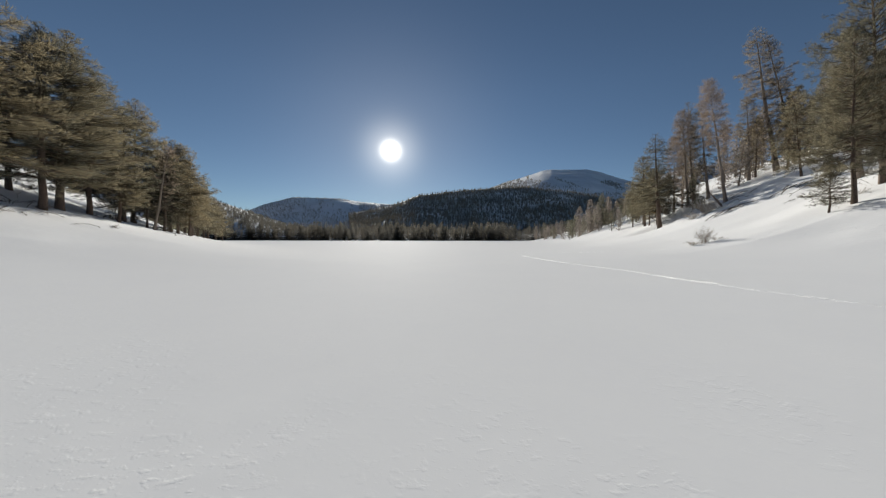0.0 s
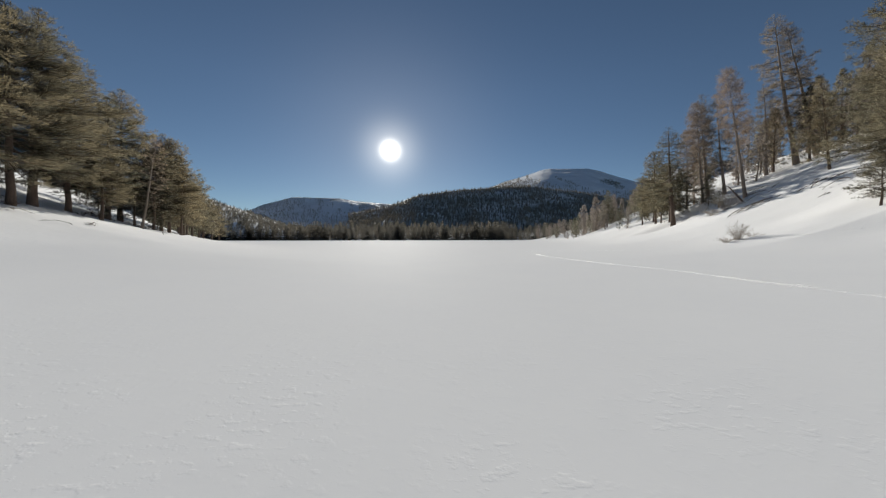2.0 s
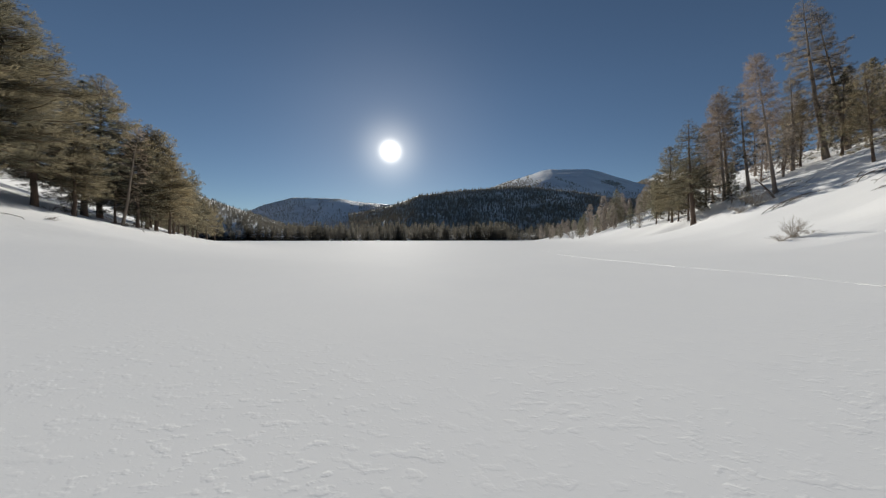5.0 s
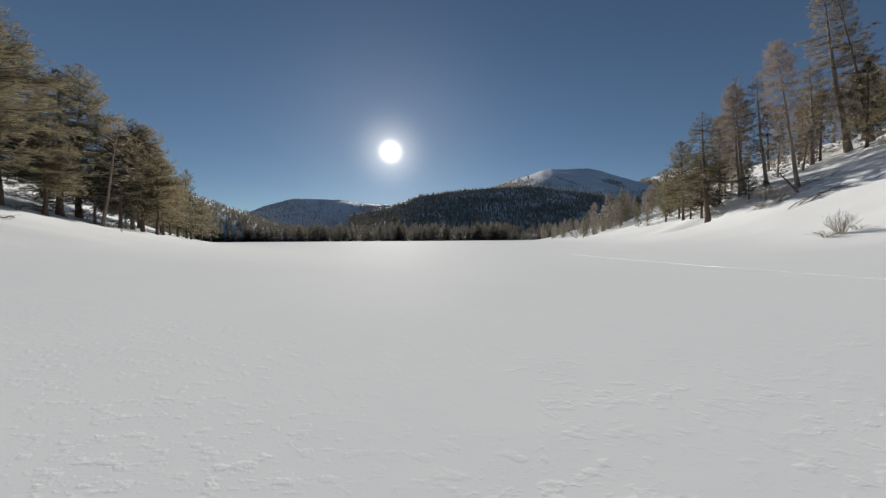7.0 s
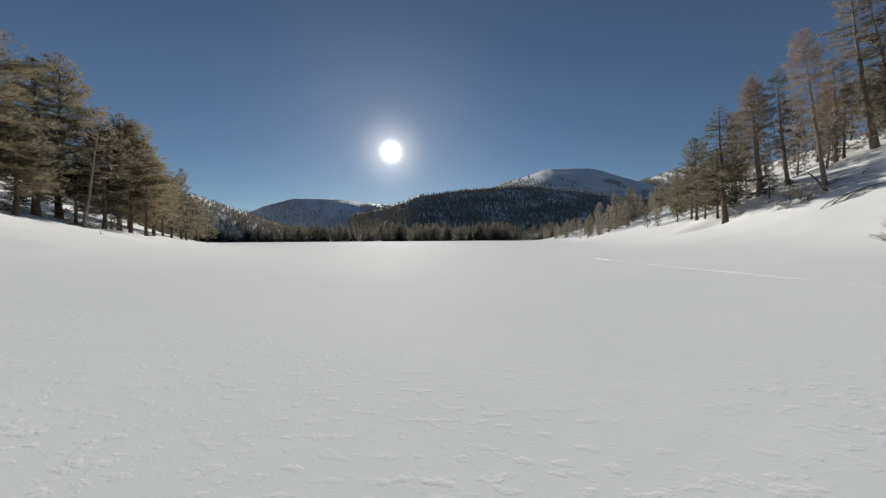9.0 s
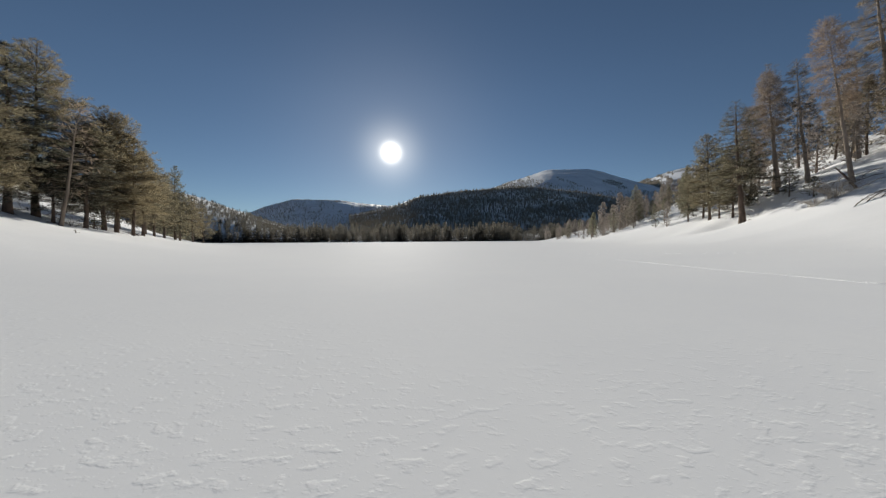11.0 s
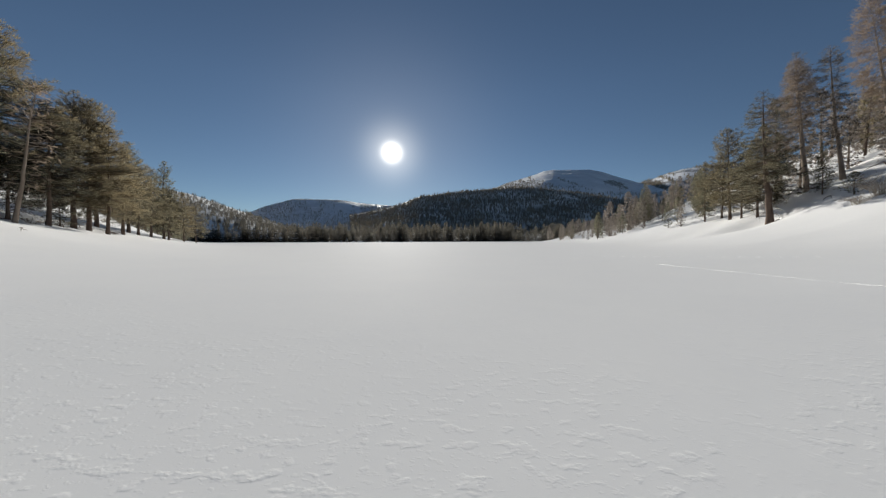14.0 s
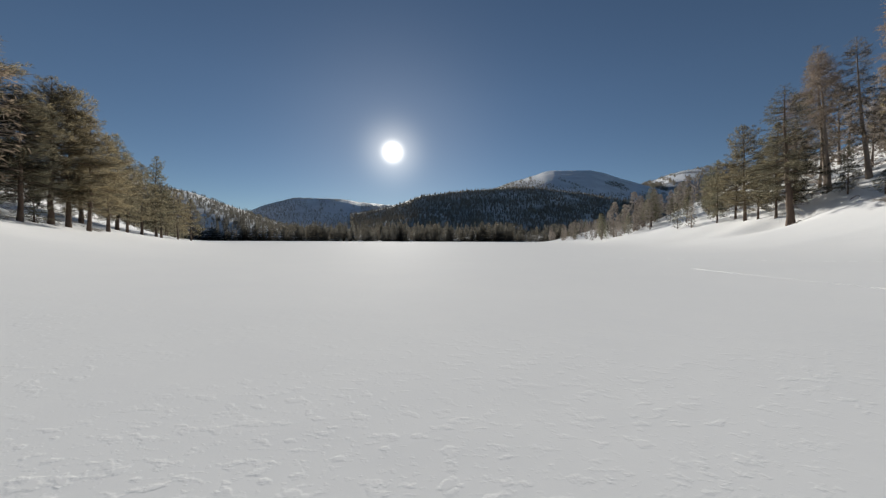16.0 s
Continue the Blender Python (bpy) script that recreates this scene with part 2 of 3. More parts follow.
def height(x, y):
    """The height of the snow."""
    x, y = np.asarray(x, dtype=float), np.asarray(y, dtype=float)
    r = (x - np.interp(y, RIGHT_Y, RIGHT_X)) / 4.54
    zr = 0.508 * 4.54 * np.logaddexp(0, r)
    low = smooth_step(105, 175, y)
    zr = zr * (1 - 0.42 * low)
    cap = 14 - 6 * low
    room = 26 - 20 * low
    zr = np.where(zr > cap, cap + room * (1 - np.exp(-(zr - cap) / room)), zr)
    l = -x - np.interp(y, SHORE_Y, LEFT_SHORE)
    zl = 0.25 * 5 * np.logaddexp(0, (l - 5) / 5) + 0.19 * 3 * np.logaddexp(0, (l - 22) / 3)
    zl = np.where(zl > 14, 14 + 30 * (1 - np.exp(-(zl - 14) / 30)), zl)
    far = np.maximum(0, y - 330.0)
    zf = 0.06 * far * (1 - np.exp(-far / 60.0))
    zf = np.where(zf > 8, 8 + 6 * (1 - np.exp(-(zf - 8) / 6)), zf)
    z = zr + zl + zf
    z -= 1.4 * np.exp(-((x - 41.5) ** 2 + (y - 60) ** 2) / 16.0)
    z += 1.1 * np.exp(-((x - 50.5) ** 2 + (y - 61) ** 2) / 30.0)
    z += 0.33 * smooth_step(-22, -7, x - np.interp(y, RIGHT_Y, RIGHT_X)) * smooth_step(70, 35, y)
    bank = smooth_step(0.6, 2.4, z)
    z += bank * 0.34 * (fractal(x / 7.0, y / 7.0, 3, 3) - 0.5)
    z += 0.035 * (fractal(x / 6.0, y / 9.0, 11, 3) - 0.5)
    # wind-carved crust, in patches
    patch = smooth_step(0.45, 0.72, fractal(x / 2.6, y / 3.4, 21, 3))
    ridge = 1 - np.abs(2 * fractal(x / 0.5 + 0.3 * y, y / 0.3, 31, 2) - 1)
    z += (1 - bank) * patch * 0.0025 * (smooth_step(0.55, 1.0, ridge) - 0.4)
    # an old trail of footprints
    dx = x - trail_x(y)
    on = smooth_step(-2, 2, y) * smooth_step(90, 60, y)
    tread = 0.55 + 0.45 * np.sin(y * 2 * np.pi / 0.72 + 1.5 * np.sin(y / 3.1))
    z += on * (0.008 * np.exp(-((np.abs(dx) - 0.3) / 0.12) ** 2) - 0.01 * (0.3 + 0.7 * tread) * np.exp(-(dx / 0.15) ** 2))
    return z


def spread_out(start, first, growth, end):
    v, d, s = [], first, start
    while abs(s) < end:
        s += d
        d *= growth
        v.append(s)
    return v


gx = np.array(sorted(spread_out(-12.0, -0.12, 1.07, 4600) + list(np.arange(-12, 8.4, 0.17)) + list(np.arange(8.4, 11.8, 0.08)) + spread_out(11.8, 0.1, 1.07, 4600)))
gy = np.array(sorted(spread_out(-7.0, -0.2, 1.12, 4600) + list(np.arange(-7, 33, 0.17)) + spread_out(33, 0.15, 1.05, 4700)))


def grid_faces(nu, nv):
    i = (np.arange(nv - 1)[:, None] * nu + np.arange(nu - 1)[None, :]).ravel()
    return np.stack([i, i + 1, i + nu + 1, i + nu], 1)


GX, GY = np.meshgrid(gx, gy)
ground_mesh = np_mesh("ground", np.stack([GX, GY, height(GX, GY)], -1), grid_faces(len(gx), len(gy)), SNOW, True)
ground = tagged(new("ground", ground_mesh), "wind-crusted white snow over a frozen lake and its banks", "snow", kind="structure")


# ---- mountains ----
def mountain(name, ridge, dist, foot, back, mat, label, rough, seed, power=1.0):
    """A range whose crest runs through (bearing, rise) pairs, both as tangents, dist metres away; its slope begins foot metres away."""
    bx, bz = np.array([p[0] for p in ridge]), np.array([p[1] for p in ridge])
    u = np.linspace(bx[0], bx[-1], 200)
    v = np.concatenate([np.linspace(0, 1, 56), np.linspace(1, 1.6, 12)[1:]])
    U, V = np.meshgrid(u, v)
    D = np.where(V <= 1, foot + (dist - foot) * V, dist + (back - dist) * (V - 1) / 0.6)
    X, Y = U * D, D
    line = np.interp(u, bx, bz)
    line = np.convolve(np.pad(line, 1, mode="edge"), np.full(3, 1 / 3), "valid")
    crest = np.interp(U, u, line) * dist
    prof = np.where(V <= 1, V ** power, 1 - (np.clip(V - 1, 0, 0.6) / 0.6) ** 1.3)
    relief = (fractal(X / rough / 9, Y / rough / 9, seed, 5) - 0.5)
    Z = crest * prof + relief * rough * np.minimum(1, 4 * np.minimum(V, np.abs(V - 1) + 0.06)) * prof ** 0.3 - 4 * (V == 0)
    ob = new(name, np_mesh(name, np.stack([X, Y, Z], -1), grid_faces(len(u), len(v)), mat, True))
    return tagged(ob, label, "mountain", kind="structure"), (X, Y, Z)


M1 = [(-0.85, 0.05), (-0.63, 0.085), (-0.566, 0.11), (-0.476, 0.132), (-0.33, 0.128), (-0.26, 0.117), (-0.17, 0.11), (-0.1, 0.107), (0.05, 0.09), (0.3, 0.06)]
M2 = [(-0.3, 0.08), (-0.17, 0.104), (-0.08, 0.137), (0.03, 0.15), (0.155, 0.161), (0.23, 0.166), (0.28, 0.166), (0.326, 0.158), (0.39, 0.152), (0.445, 0.143), (0.52, 0.131), (0.62, 0.12), (0.84, 0.1), (1.3, 0.08)]
M3 = [(0.08, 0.14), (0.155, 0.163), (0.2, 0.181), (0.25, 0.195), (0.288, 0.207), (0.314, 0.217), (0.34, 0.221), (0.39, 0.22), (0.454, 0.22), (0.488, 0.212), (0.559, 0.19), (0.629, 0.171), (0.7, 0.155), (0.8, 0.13), (1.0, 0.1)]
M4 = [(0.5, 0.12), (0.6, 0.165), (0.63, 0.181), (0.66, 0.19), (0.7, 0.206), (0.75, 0.219), (0.81, 0.226), (0.88, 0.232), (0.99, 0.228), (1.2, 0.24), (1.5, 0.26)]
M5 = [(-1.9, 0.31), (-1.3, 0.235), (-1.05, 0.195), (-0.85, 0.16), (-0.8, 0.149), (-0.72, 0.122), (-0.63, 0.091), (-0.58, 0.068), (-0.5, 0.04), (-0.3, 0.01)]
_, slope_west = mountain("mountain_west", M1, 1500, 950, 2200, ALPINE, "low mountain with snow patches and sparse conifer forest", 26, 5, 0.9)
_, slope_middle = mountain("mountain_middle", M2, 1150, 640, 1900, FAR_SLOPE, "long dark forested mountain ridge behind the lake", 30, 6)
_, slope_peak = mountain("mountain_peak", M3, 3000, 1200, 3900, ALPINE, "snow-covered flat-topped alpine summit with bare upper slopes", 60, 7, 0.62)
_, slope_east = mountain("mountain_east", M4, 3900, 1900, 4500, ALPINE_ROCK, "distant steep snow-white alpine ridge", 230, 8, 0.56)
_, slope_hill = mountain("hill_west", M5, 720, 330, 980, SNOW, "snowy hillside dotted with conifers above the lake", 10, 9, 0.57)

# ---- far forests ----
rng = np.random.default_rng(4)


def little_conifer():
    """A far conifer of unit height: two ragged tiers."""
    v, f = [], []
    for lo, hi, r in ((0.02, 0.7, 0.19), (0.42, 1.0, 0.12)):
        k = len(v)
        for i in range(5):
            a, s = i * math.tau / 5 + lo * 5, 1.0 + 0.4 * ((i * 37 % 5) / 5 - 0.4)
            v.append((r * s * math.cos(a), r * s * math.sin(a), lo + 0.06 * ((i * 53 % 5) / 5)))
        v.append((0, 0, hi))
        f += [(k + i, k + (i + 1) % 5, k + 5) for i in range(5)]
    return np.array(v), np.array(f)


def scatter(template, places, sizes, widths):
    """Many copies of one small mesh as arrays, each turned and sized."""
    tv, tf = template
    a = rng.uniform(0, math.tau, len(places))
    c, s = np.cos(a)[:, None], np.sin(a)[:, None]
    w, h = (sizes * widths)[:, None], sizes[:, None]
    x = (tv[None, :, 0] * c - tv[None, :, 1] * s) * w + places[:, 0:1]
    y = (tv[None, :, 0] * s + tv[None, :, 1] * c) * w + places[:, 1:2]
    z = tv[None, :, 2] * h + places[:, 2:3]
    f = tf[None] + (np.arange(len(places)) * len(tv))[:, None, None]
    return np.stack([x, y, z], -1).reshape(-1, 3), f.reshape(-1, tf.shape[1])


def on_slope(slope, count, rows, keep=None):
    """Random places on a mountain's grid, between two rows of it."""
    X, Y, Z = slope
    i = rng.uniform(rows[0], rows[1], count * 3)
    j = rng.uniform(0, X.shape[1] - 1.01, count * 3)
    i0, j0 = i.astype(int), j.astype(int)
    fi, fj = i - i0, j - j0

    def pick(A):
        return (A[i0, j0] * (1 - fj) + A[i0, j0 + 1] * fj) * (1 - fi) + (A[i0 + 1, j0] * (1 - fj) + A[i0 + 1, j0 + 1] * fj) * fi
    P = np.stack([pick(X), pick(Y), pick(Z)], 1)
    if keep is not None:
        P = P[keep(P, i)]
    return P[:count]


def forest(name, places, low, high, label, template=None, mat=None, wide=(0.85, 1.3)):
    sizes = rng.uniform(low, high, len(places))
    v, f = scatter(template or little_conifer(), places - np.array([0, 0, 0.5]), sizes, rng.uniform(*wide, len(places)))
    return tagged(new(name, np_mesh(name, v, f, mat or FAR_FOREST)), label, "forest", kind="stuff")



def sparse_west(P, i):
    """Thick wood at the foot and the flanks, a snowfield below the crest cut by gullies of trees."""
    u = P[:, 0] / P[:, 1]
    field = smooth_step(-0.51, -0.47, u) * smooth_step(-0.2, -0.3, u) * smooth_step(16, 36, i) * smooth_step(57, 49, i)
    gully = fractal(u * 90, i * 0.05, 44, 3)
    return fractal(P[:, 0] / 45, P[:, 1] / 60, 43) * 0.3 + gully * 0.7 > 0.24 + 0.29 * field


def sparse_peak(P, i):
    """Wooded foot and shoulder up to a ragged tree line, one slanting streak of trees and one rocky patch on the open summit slope."""
    u, e = P[:, 0] / P[:, 1], P[:, 2] / P[:, 1]
    rag = fractal(u * 60, e * 160, 47, 3) - 0.5
    line = np.interp(u, (0.1, 0.18, 0.23, 0.285, 0.32, 0.42, 0.5, 0.6, 0.8), (0.2, 0.185, 0.197, 0.2, 0.175, 0.162, 0.15, 0.15, 0.14)) + 0.03 * rag
    shoulder = (u > 0.19) & (e > 0.178)
    wood = (e < line) & (~shoulder | (fractal(u * 150, e * 90, 48, 2) > 0.42))
    streak = (np.abs(e - (0.189 - 0.36 * (u - 0.362))) < 0.0035 + 0.008 * rag) & (u > 0.355) & (u < 0.47)
    patch = ((u - 0.537) / 0.035) ** 2 + ((e - (0.172 - 0.3 * (u - 0.537))) / 0.011) ** 2 < 0.8 + 2.5 * rag
    return wood | streak | patch


forest("forest_middle", on_slope(slope_middle, 15000, (0, 58), lambda P, i: fractal(P[:, 0] / 50, P[:, 1] / 50, 41) > 0.27 - 0.12 * smooth_step(0.2, 0.1, P[:, 0] / P[:, 1])), 5, 12, "dark conifer forest covering the mountain ridge")
forest("forest_west", on_slope(slope_west, 13000, (0, 58), sparse_west), 3, 7, "sparse dark conifers on the snowy mountain")
forest("forest_peak", on_slope(slope_peak, 9500, (4, 57), sparse_peak), 5, 11, "dark conifers in streaks below the bare summit")
forest("forest_east", on_slope(slope_east, 2600, (8, 56), lambda P, i: fractal(P[:, 0] / P[:, 1] * 70 + i * 0.1, i * 0.05, 53, 3) > 0.56), 14, 30, "dark streaks of scrub and rock on the alpine ridge")
forest("forest_hill", on_slope(slope_hill, 3400, (2, 58), lambda P, i: fractal(P[:, 0] / 40, P[:, 1] / 40, 49) > 0.16 + 0.46 * smooth_step(22, 36, i)), 3.5, 8, "conifers scattered over the snowy hillside", None, SHORE_WOOD)


# ---- trees ----
def tube(points, radii, sides):
    """A tapered tube along points as arrays of vertices and quads."""
    points, n = np.asarray(points), len(points)
    d = np.gradient(points, axis=0)
    d /= np.linalg.norm(d, axis=1, keepdims=True) + 1e-9
    ref = np.where(np.abs(d[:, 2:3]) > 0.9, np.array([[1.0, 0, 0]]), np.array([[0, 0, 1.0]]))
    a = np.cross(d, ref)
    a /= np.linalg.norm(a, axis=1, keepdims=True) + 1e-9
    b = np.cross(d, a)
    ang = np.arange(sides) * math.tau / sides
    r = np.asarray(radii)[:, None, None]
    v = points[:, None, :] + r * (np.cos(ang)[None, :, None] * a[:, None, :] + np.sin(ang)[None, :, None] * b[:, None, :])
    i = (np.arange(n - 1)[:, None] * sides + np.arange(sides)[None, :])
    j = (np.arange(n - 1)[:, None] * sides + (np.arange(sides)[None, :] + 1) % sides)
    return v.reshape(-1, 3), np.stack([i, j, j + sides, i + sides], -1).reshape(-1, 4)


def merge(pieces):
    vs, fs, k = [], [], 0
    for v, f in pieces:
        vs.append(v)
        fs.append(f + k)
        k += len(v)
    return np.concatenate(vs), np.concatenate(fs)


def sprays(centres, ways, length, width, per, r, droop=0.0, share=None):
    """Tufts of narrow blades at centres, pointing about their ways."""
    n = len(centres) * per
    c, w = np.repeat(centres, per, 0), np.repeat(ways, per, 0)
    d = w + r.normal(0, 1, (n, 3)) * np.array([0.6, 0.6, 0.5])
    d[:, 2] -= droop
    d /= np.linalg.norm(d, axis=1, keepdims=True) + 1e-9
    side = np.cross(d, r.normal(0, 1, (n, 3)))
    side /= np.linalg.norm(side, axis=1, keepdims=True) + 1e-9
    if share is None:
        share = np.ones(len(centres))
    share = np.repeat(share, per)[:, None]
    ln = length * r.uniform(0.5, 1.4, (n, 1)) * share
    base = c + r.normal(0, 1, (n, 3)) * np.array([0.1, 0.1, 0.06]) * (length / 0.36) * share
    wd = width * r.uniform(0.5, 1.3, (n, 1)) * share ** 0.5
    mid = base + d * ln * 0.5
    v = np.stack([base, mid + side * wd, base + d * ln, mid - side * wd], 1)
    f = (np.arange(n) * 4)[:, None] + np.array([[0, 1, 2, 3]])
    return v.reshape(-1, 3), f


# limbs leave the trunk between two angles (degrees, at the crown's base and top); twigs a metre, where needles begin on a limb, blade size
STYLES = {
    "dense": dict(girth=0.0145, gap=0.36, limbs=(3, 6), angle=(-16, 50), curl=0.16, twigs=4.8, first=0.12, blade=(0.3, 0.042), up=0.3),
    "open": dict(girth=0.0165, gap=0.38, limbs=(2, 6), angle=(-32, 24), curl=0.12, twigs=4.4, first=0.14, blade=(0.32, 0.046), up=-0.05),
    "larch": dict(girth=0.0135, gap=0.28, limbs=(3, 5), angle=(-12, 42), curl=0.1, twigs=5.2, first=0.1, blade=(0.5, 0.02), up=-0.1),
    "old": dict(girth=0.0215, gap=0.38, limbs=(2, 6), angle=(-16, 10), curl=0.12, twigs=4.6, first=0.12, blade=(0.3, 0.046), up=0.15),
}


def outline(kind, t):
    """How far the limbs reach at the share t of the crown, as a share of its radius."""
    if kind == "dense":
        return min(1.0, 0.62 + 1.9 * t) * (1 - t) ** 0.8 + 0.015
    if kind == "open":
        return min(1.0, 0.5 + 1.5 * t) * (1 - t) ** 0.62 + 0.03
    if kind == "old":
        return min(1.0, 0.7 + 1.2 * t) * (1.0 - 0.42 * min(1.0, t / 0.6)) * (1 - t ** 4) + 0.06
    return min(1.0, 0.45 + 1.6 * t) * (1 - t ** 2.2) ** 0.75 + 0.05


def conifer(seed, H, R, bare, kind, coarse=1.0, blades=6):
    """Arrays of trunk with limbs, and of the crown, of a tree H high with crown radius R, whose trunk is bare up to the share given."""
    r, st = np.random.default_rng(seed), STYLES[kind]
    n = 14
    tz = np.linspace(0, 1, n)
    sway = np.cumsum(r.normal(0, 0.012 * H / n * 3, (n, 2)), 0)
    sway -= sway[0] + np.outer(tz, sway[-1] * 0.8)
    axis = np.column_stack([sway, tz * H])
    rad = st["girth"] * H * (1 - tz) ** 1.05 + 0.012
    rad[0] *= 1.3
    axis[0, 2] = -0.6
    limbs, cs, ws, shares = [], [], [], []
    z, az = bare * H, r.uniform(0, math.tau)
    lobes = r.uniform(0, 50, 2)
    while z < H * 0.992:
        t = max(0.0, (z / H - bare) / (1 - bare))
        thin = 0.85 if kind == "old" and t > 0.52 else 1.0
        for _ in range(int(r.integers(*st["limbs"]))):
            az += 2.4 + r.normal(0, 0.45)
            bulge = 0.72 + 0.56 * float(noise2(np.array(z * 0.45 + lobes[0]), np.array(math.cos(az) * 1.6 + lobes[1]), seed))
            L = R * outline(kind, t) * bulge * r.uniform(0.68, 1.08)
            m = 4 if coarse < 1.5 else 3
            q = np.linspace(0, 1, m)
            rise = radians(st["angle"][0] + (st["angle"][1] - st["angle"][0]) * t ** 1.15 + r.normal(0, 7))
            out_d, side_d = np.array([math.cos(az), math.sin(az), 0]), np.array([-math.sin(az), math.cos(az), 0])
            start = np.array([np.interp(z, axis[:, 2], axis[:, 0]), np.interp(z, axis[:, 2], axis[:, 1]), z])
            pts = start + np.outer(q * L * math.cos(rise), out_d) + np.outer(r.normal(0, 0.1) * L * q ** 2, side_d)
            pts[:, 2] += math.sin(rise) * L * q + st["curl"] * L * (q ** 3 - 0.5 * q)
            limbs.append(tube(pts, (0.012 + 0.010 * L) * (1 - 0.8 * q), 3))
            count = max(2, int(L * st["twigs"] * thin / coarse))
            at = st["first"] + (1 - st["first"]) * r.uniform(0, 1, count) ** 0.8
            p = np.stack([np.interp(at, q, pts[:, k]) for k in range(3)], 1)
            turn = r.choice((-1, 1), count) * r.uniform(0.1, 1.15, count)
            way = np.outer(np.cos(turn), out_d) + np.outer(np.sin(turn), side_d)
            way[:, 2] += math.sin(rise) * 0.6 + r.normal(st["up"] * 0.5, 0.35, count) + 1.1 * max(0, t - 0.6)
            tl = (0.22 * min(1, L / 1.1) + 0.3 * L * (1.1 - at)) * r.uniform(0.6, 1.2, count)
            for k in range(count):
                steps = max(1, int(tl[k] / 0.2 / coarse))
                g = (np.arange(steps) + r.uniform(0.2, 1, steps)) / steps
                cs.append(p[k] + np.outer(g * tl[k], way[k]))
                ws.append(np.repeat(way[k:k + 1], steps, 0))
                shares.append(np.full(steps, (1 - 0.5 * max(0, t - 0.6) ** 1.5 / 0.25) * (0.85 if thin < 1 else 1.0)))
                if coarse < 1.5 and L > 1.0 and r.random() < (0.16 if kind == "dense" else 0.4):
                    limbs.append(tube(np.stack([p[k], p[k] + way[k] * tl[k]]), (0.013, 0.004), 3))
        z += st["gap"] * coarse ** 0.6 * r.uniform(0.6, 1.4) * (0.4 + 0.76 * (1 - t)) * (H / 14) ** 0.5
    # dead lower limbs
    for zl in r.uniform((0.3 if kind != "dense" else 0.6) * bare, bare, 6 if kind == "dense" else 20) * H:
        az, L = r.uniform(0, math.tau), r.uniform(0.5, 2.0)
        q = np.linspace(0, 1, 4)
        start = np.array([np.interp(zl, axis[:, 2], axis[:, 0]), np.interp(zl, axis[:, 2], axis[:, 1]), zl])
        pts = start + np.outer(q * L, (math.cos(az), math.sin(az), 0)) + np.outer(0.1 * L * q - 0.5 * L * q ** 2, (0, 0, 1))
        limbs.append(tube(pts, 0.022 * (1 - 0.8 * q), 3))
        for k in (1, 2, 3):
            limbs.append(tube(np.stack([pts[k], pts[k] + r.normal(0, 0.3, 3) - np.array([0, 0, 0.25])]), (0.01, 0.004), 3))
    cs, ws, shares = np.concatenate(cs), np.concatenate(ws), np.concatenate(shares)
    ln, wd = st["blade"]
    if kind == "larch":
        crown = sprays(cs, ws, ln, wd * coarse, blades, r, 0.25)
    else:
        crown = sprays(cs, ws, ln * coarse ** 0.7, wd * coarse ** 1.1 * min(1.7, 6.5 / blades), blades, r, -st["up"], shares)
    return merge([tube(axis, rad, 10)] + limbs), crown


VARIANTS = {}


def variant(key, seed, H, R, bare, kind, bark, leaf, coarse=1.0, blades=6):
    t, c = conifer(seed, H, R, bare, kind, coarse, blades)
    VARIANTS[key] = (H, np_mesh("trunk", *t, bark, True), np_mesh("crown", *c, leaf))


for i in range(4):
    variant(("dense", i), 10 + i, 14, 5.0 + 0.3 * i, 0.18 + 0.02 * i, "dense", PINE_BARK, NEEDLES, 1.4, 9)
for i in range(3):
    variant(("fine", i), 20 + i, 15, 5.5 + 0.3 * i, 0.18 + 0.02 * i, "dense", PINE_BARK, NEEDLES, 1.16, 11)
for i in range(2):
    variant(("open", i), 30 + i, 24, 4.0 + 0.3 * i, 0.22 + 0.05 * i, "open", LARCH_BARK, DRY_NEEDLES, 1.15, 8)
for i in range(3):
    variant(("dark", i), 50 + i, 15, 3.8 + 0.4 * i, 0.14, "dense", PINE_BARK, DARK_NEEDLES, 1.35, 8)
variant(("old", 0), 61, 18, 5.0, 0.24, "old", PINE_BARK, NEEDLES, 1.05, 7)
for i in range(3):
    variant(("backdark", i), 95 + i, 14, 3.4, 0.14, "dense", PINE_BARK, DARK_NEEDLES, 2.9, 5)
    variant(("back", i), 90 + i, 14, 3.7, 0.14, "dense", PINE_BARK, NEEDLES, 2.9, 5)
for i in range(3):
    variant(("larch", i), 70 + i, 19, 2.2 + 0.2 * i, 0.42 + 0.04 * i, "larch", LARCH_BARK, TWIGS, 1.1, 8)
    variant(("backlarch", i), 80 + i, 14, 2.5 + 0.25 * i, 0.09 + 0.03 * i, "open", LARCH_BARK, GREY_TWIGS, 2.5, 5)
variant(("bare", 0), 75, 12, 2.0, 0.3, "larch", LARCH_BARK, TWIGS, 2.4, 2)

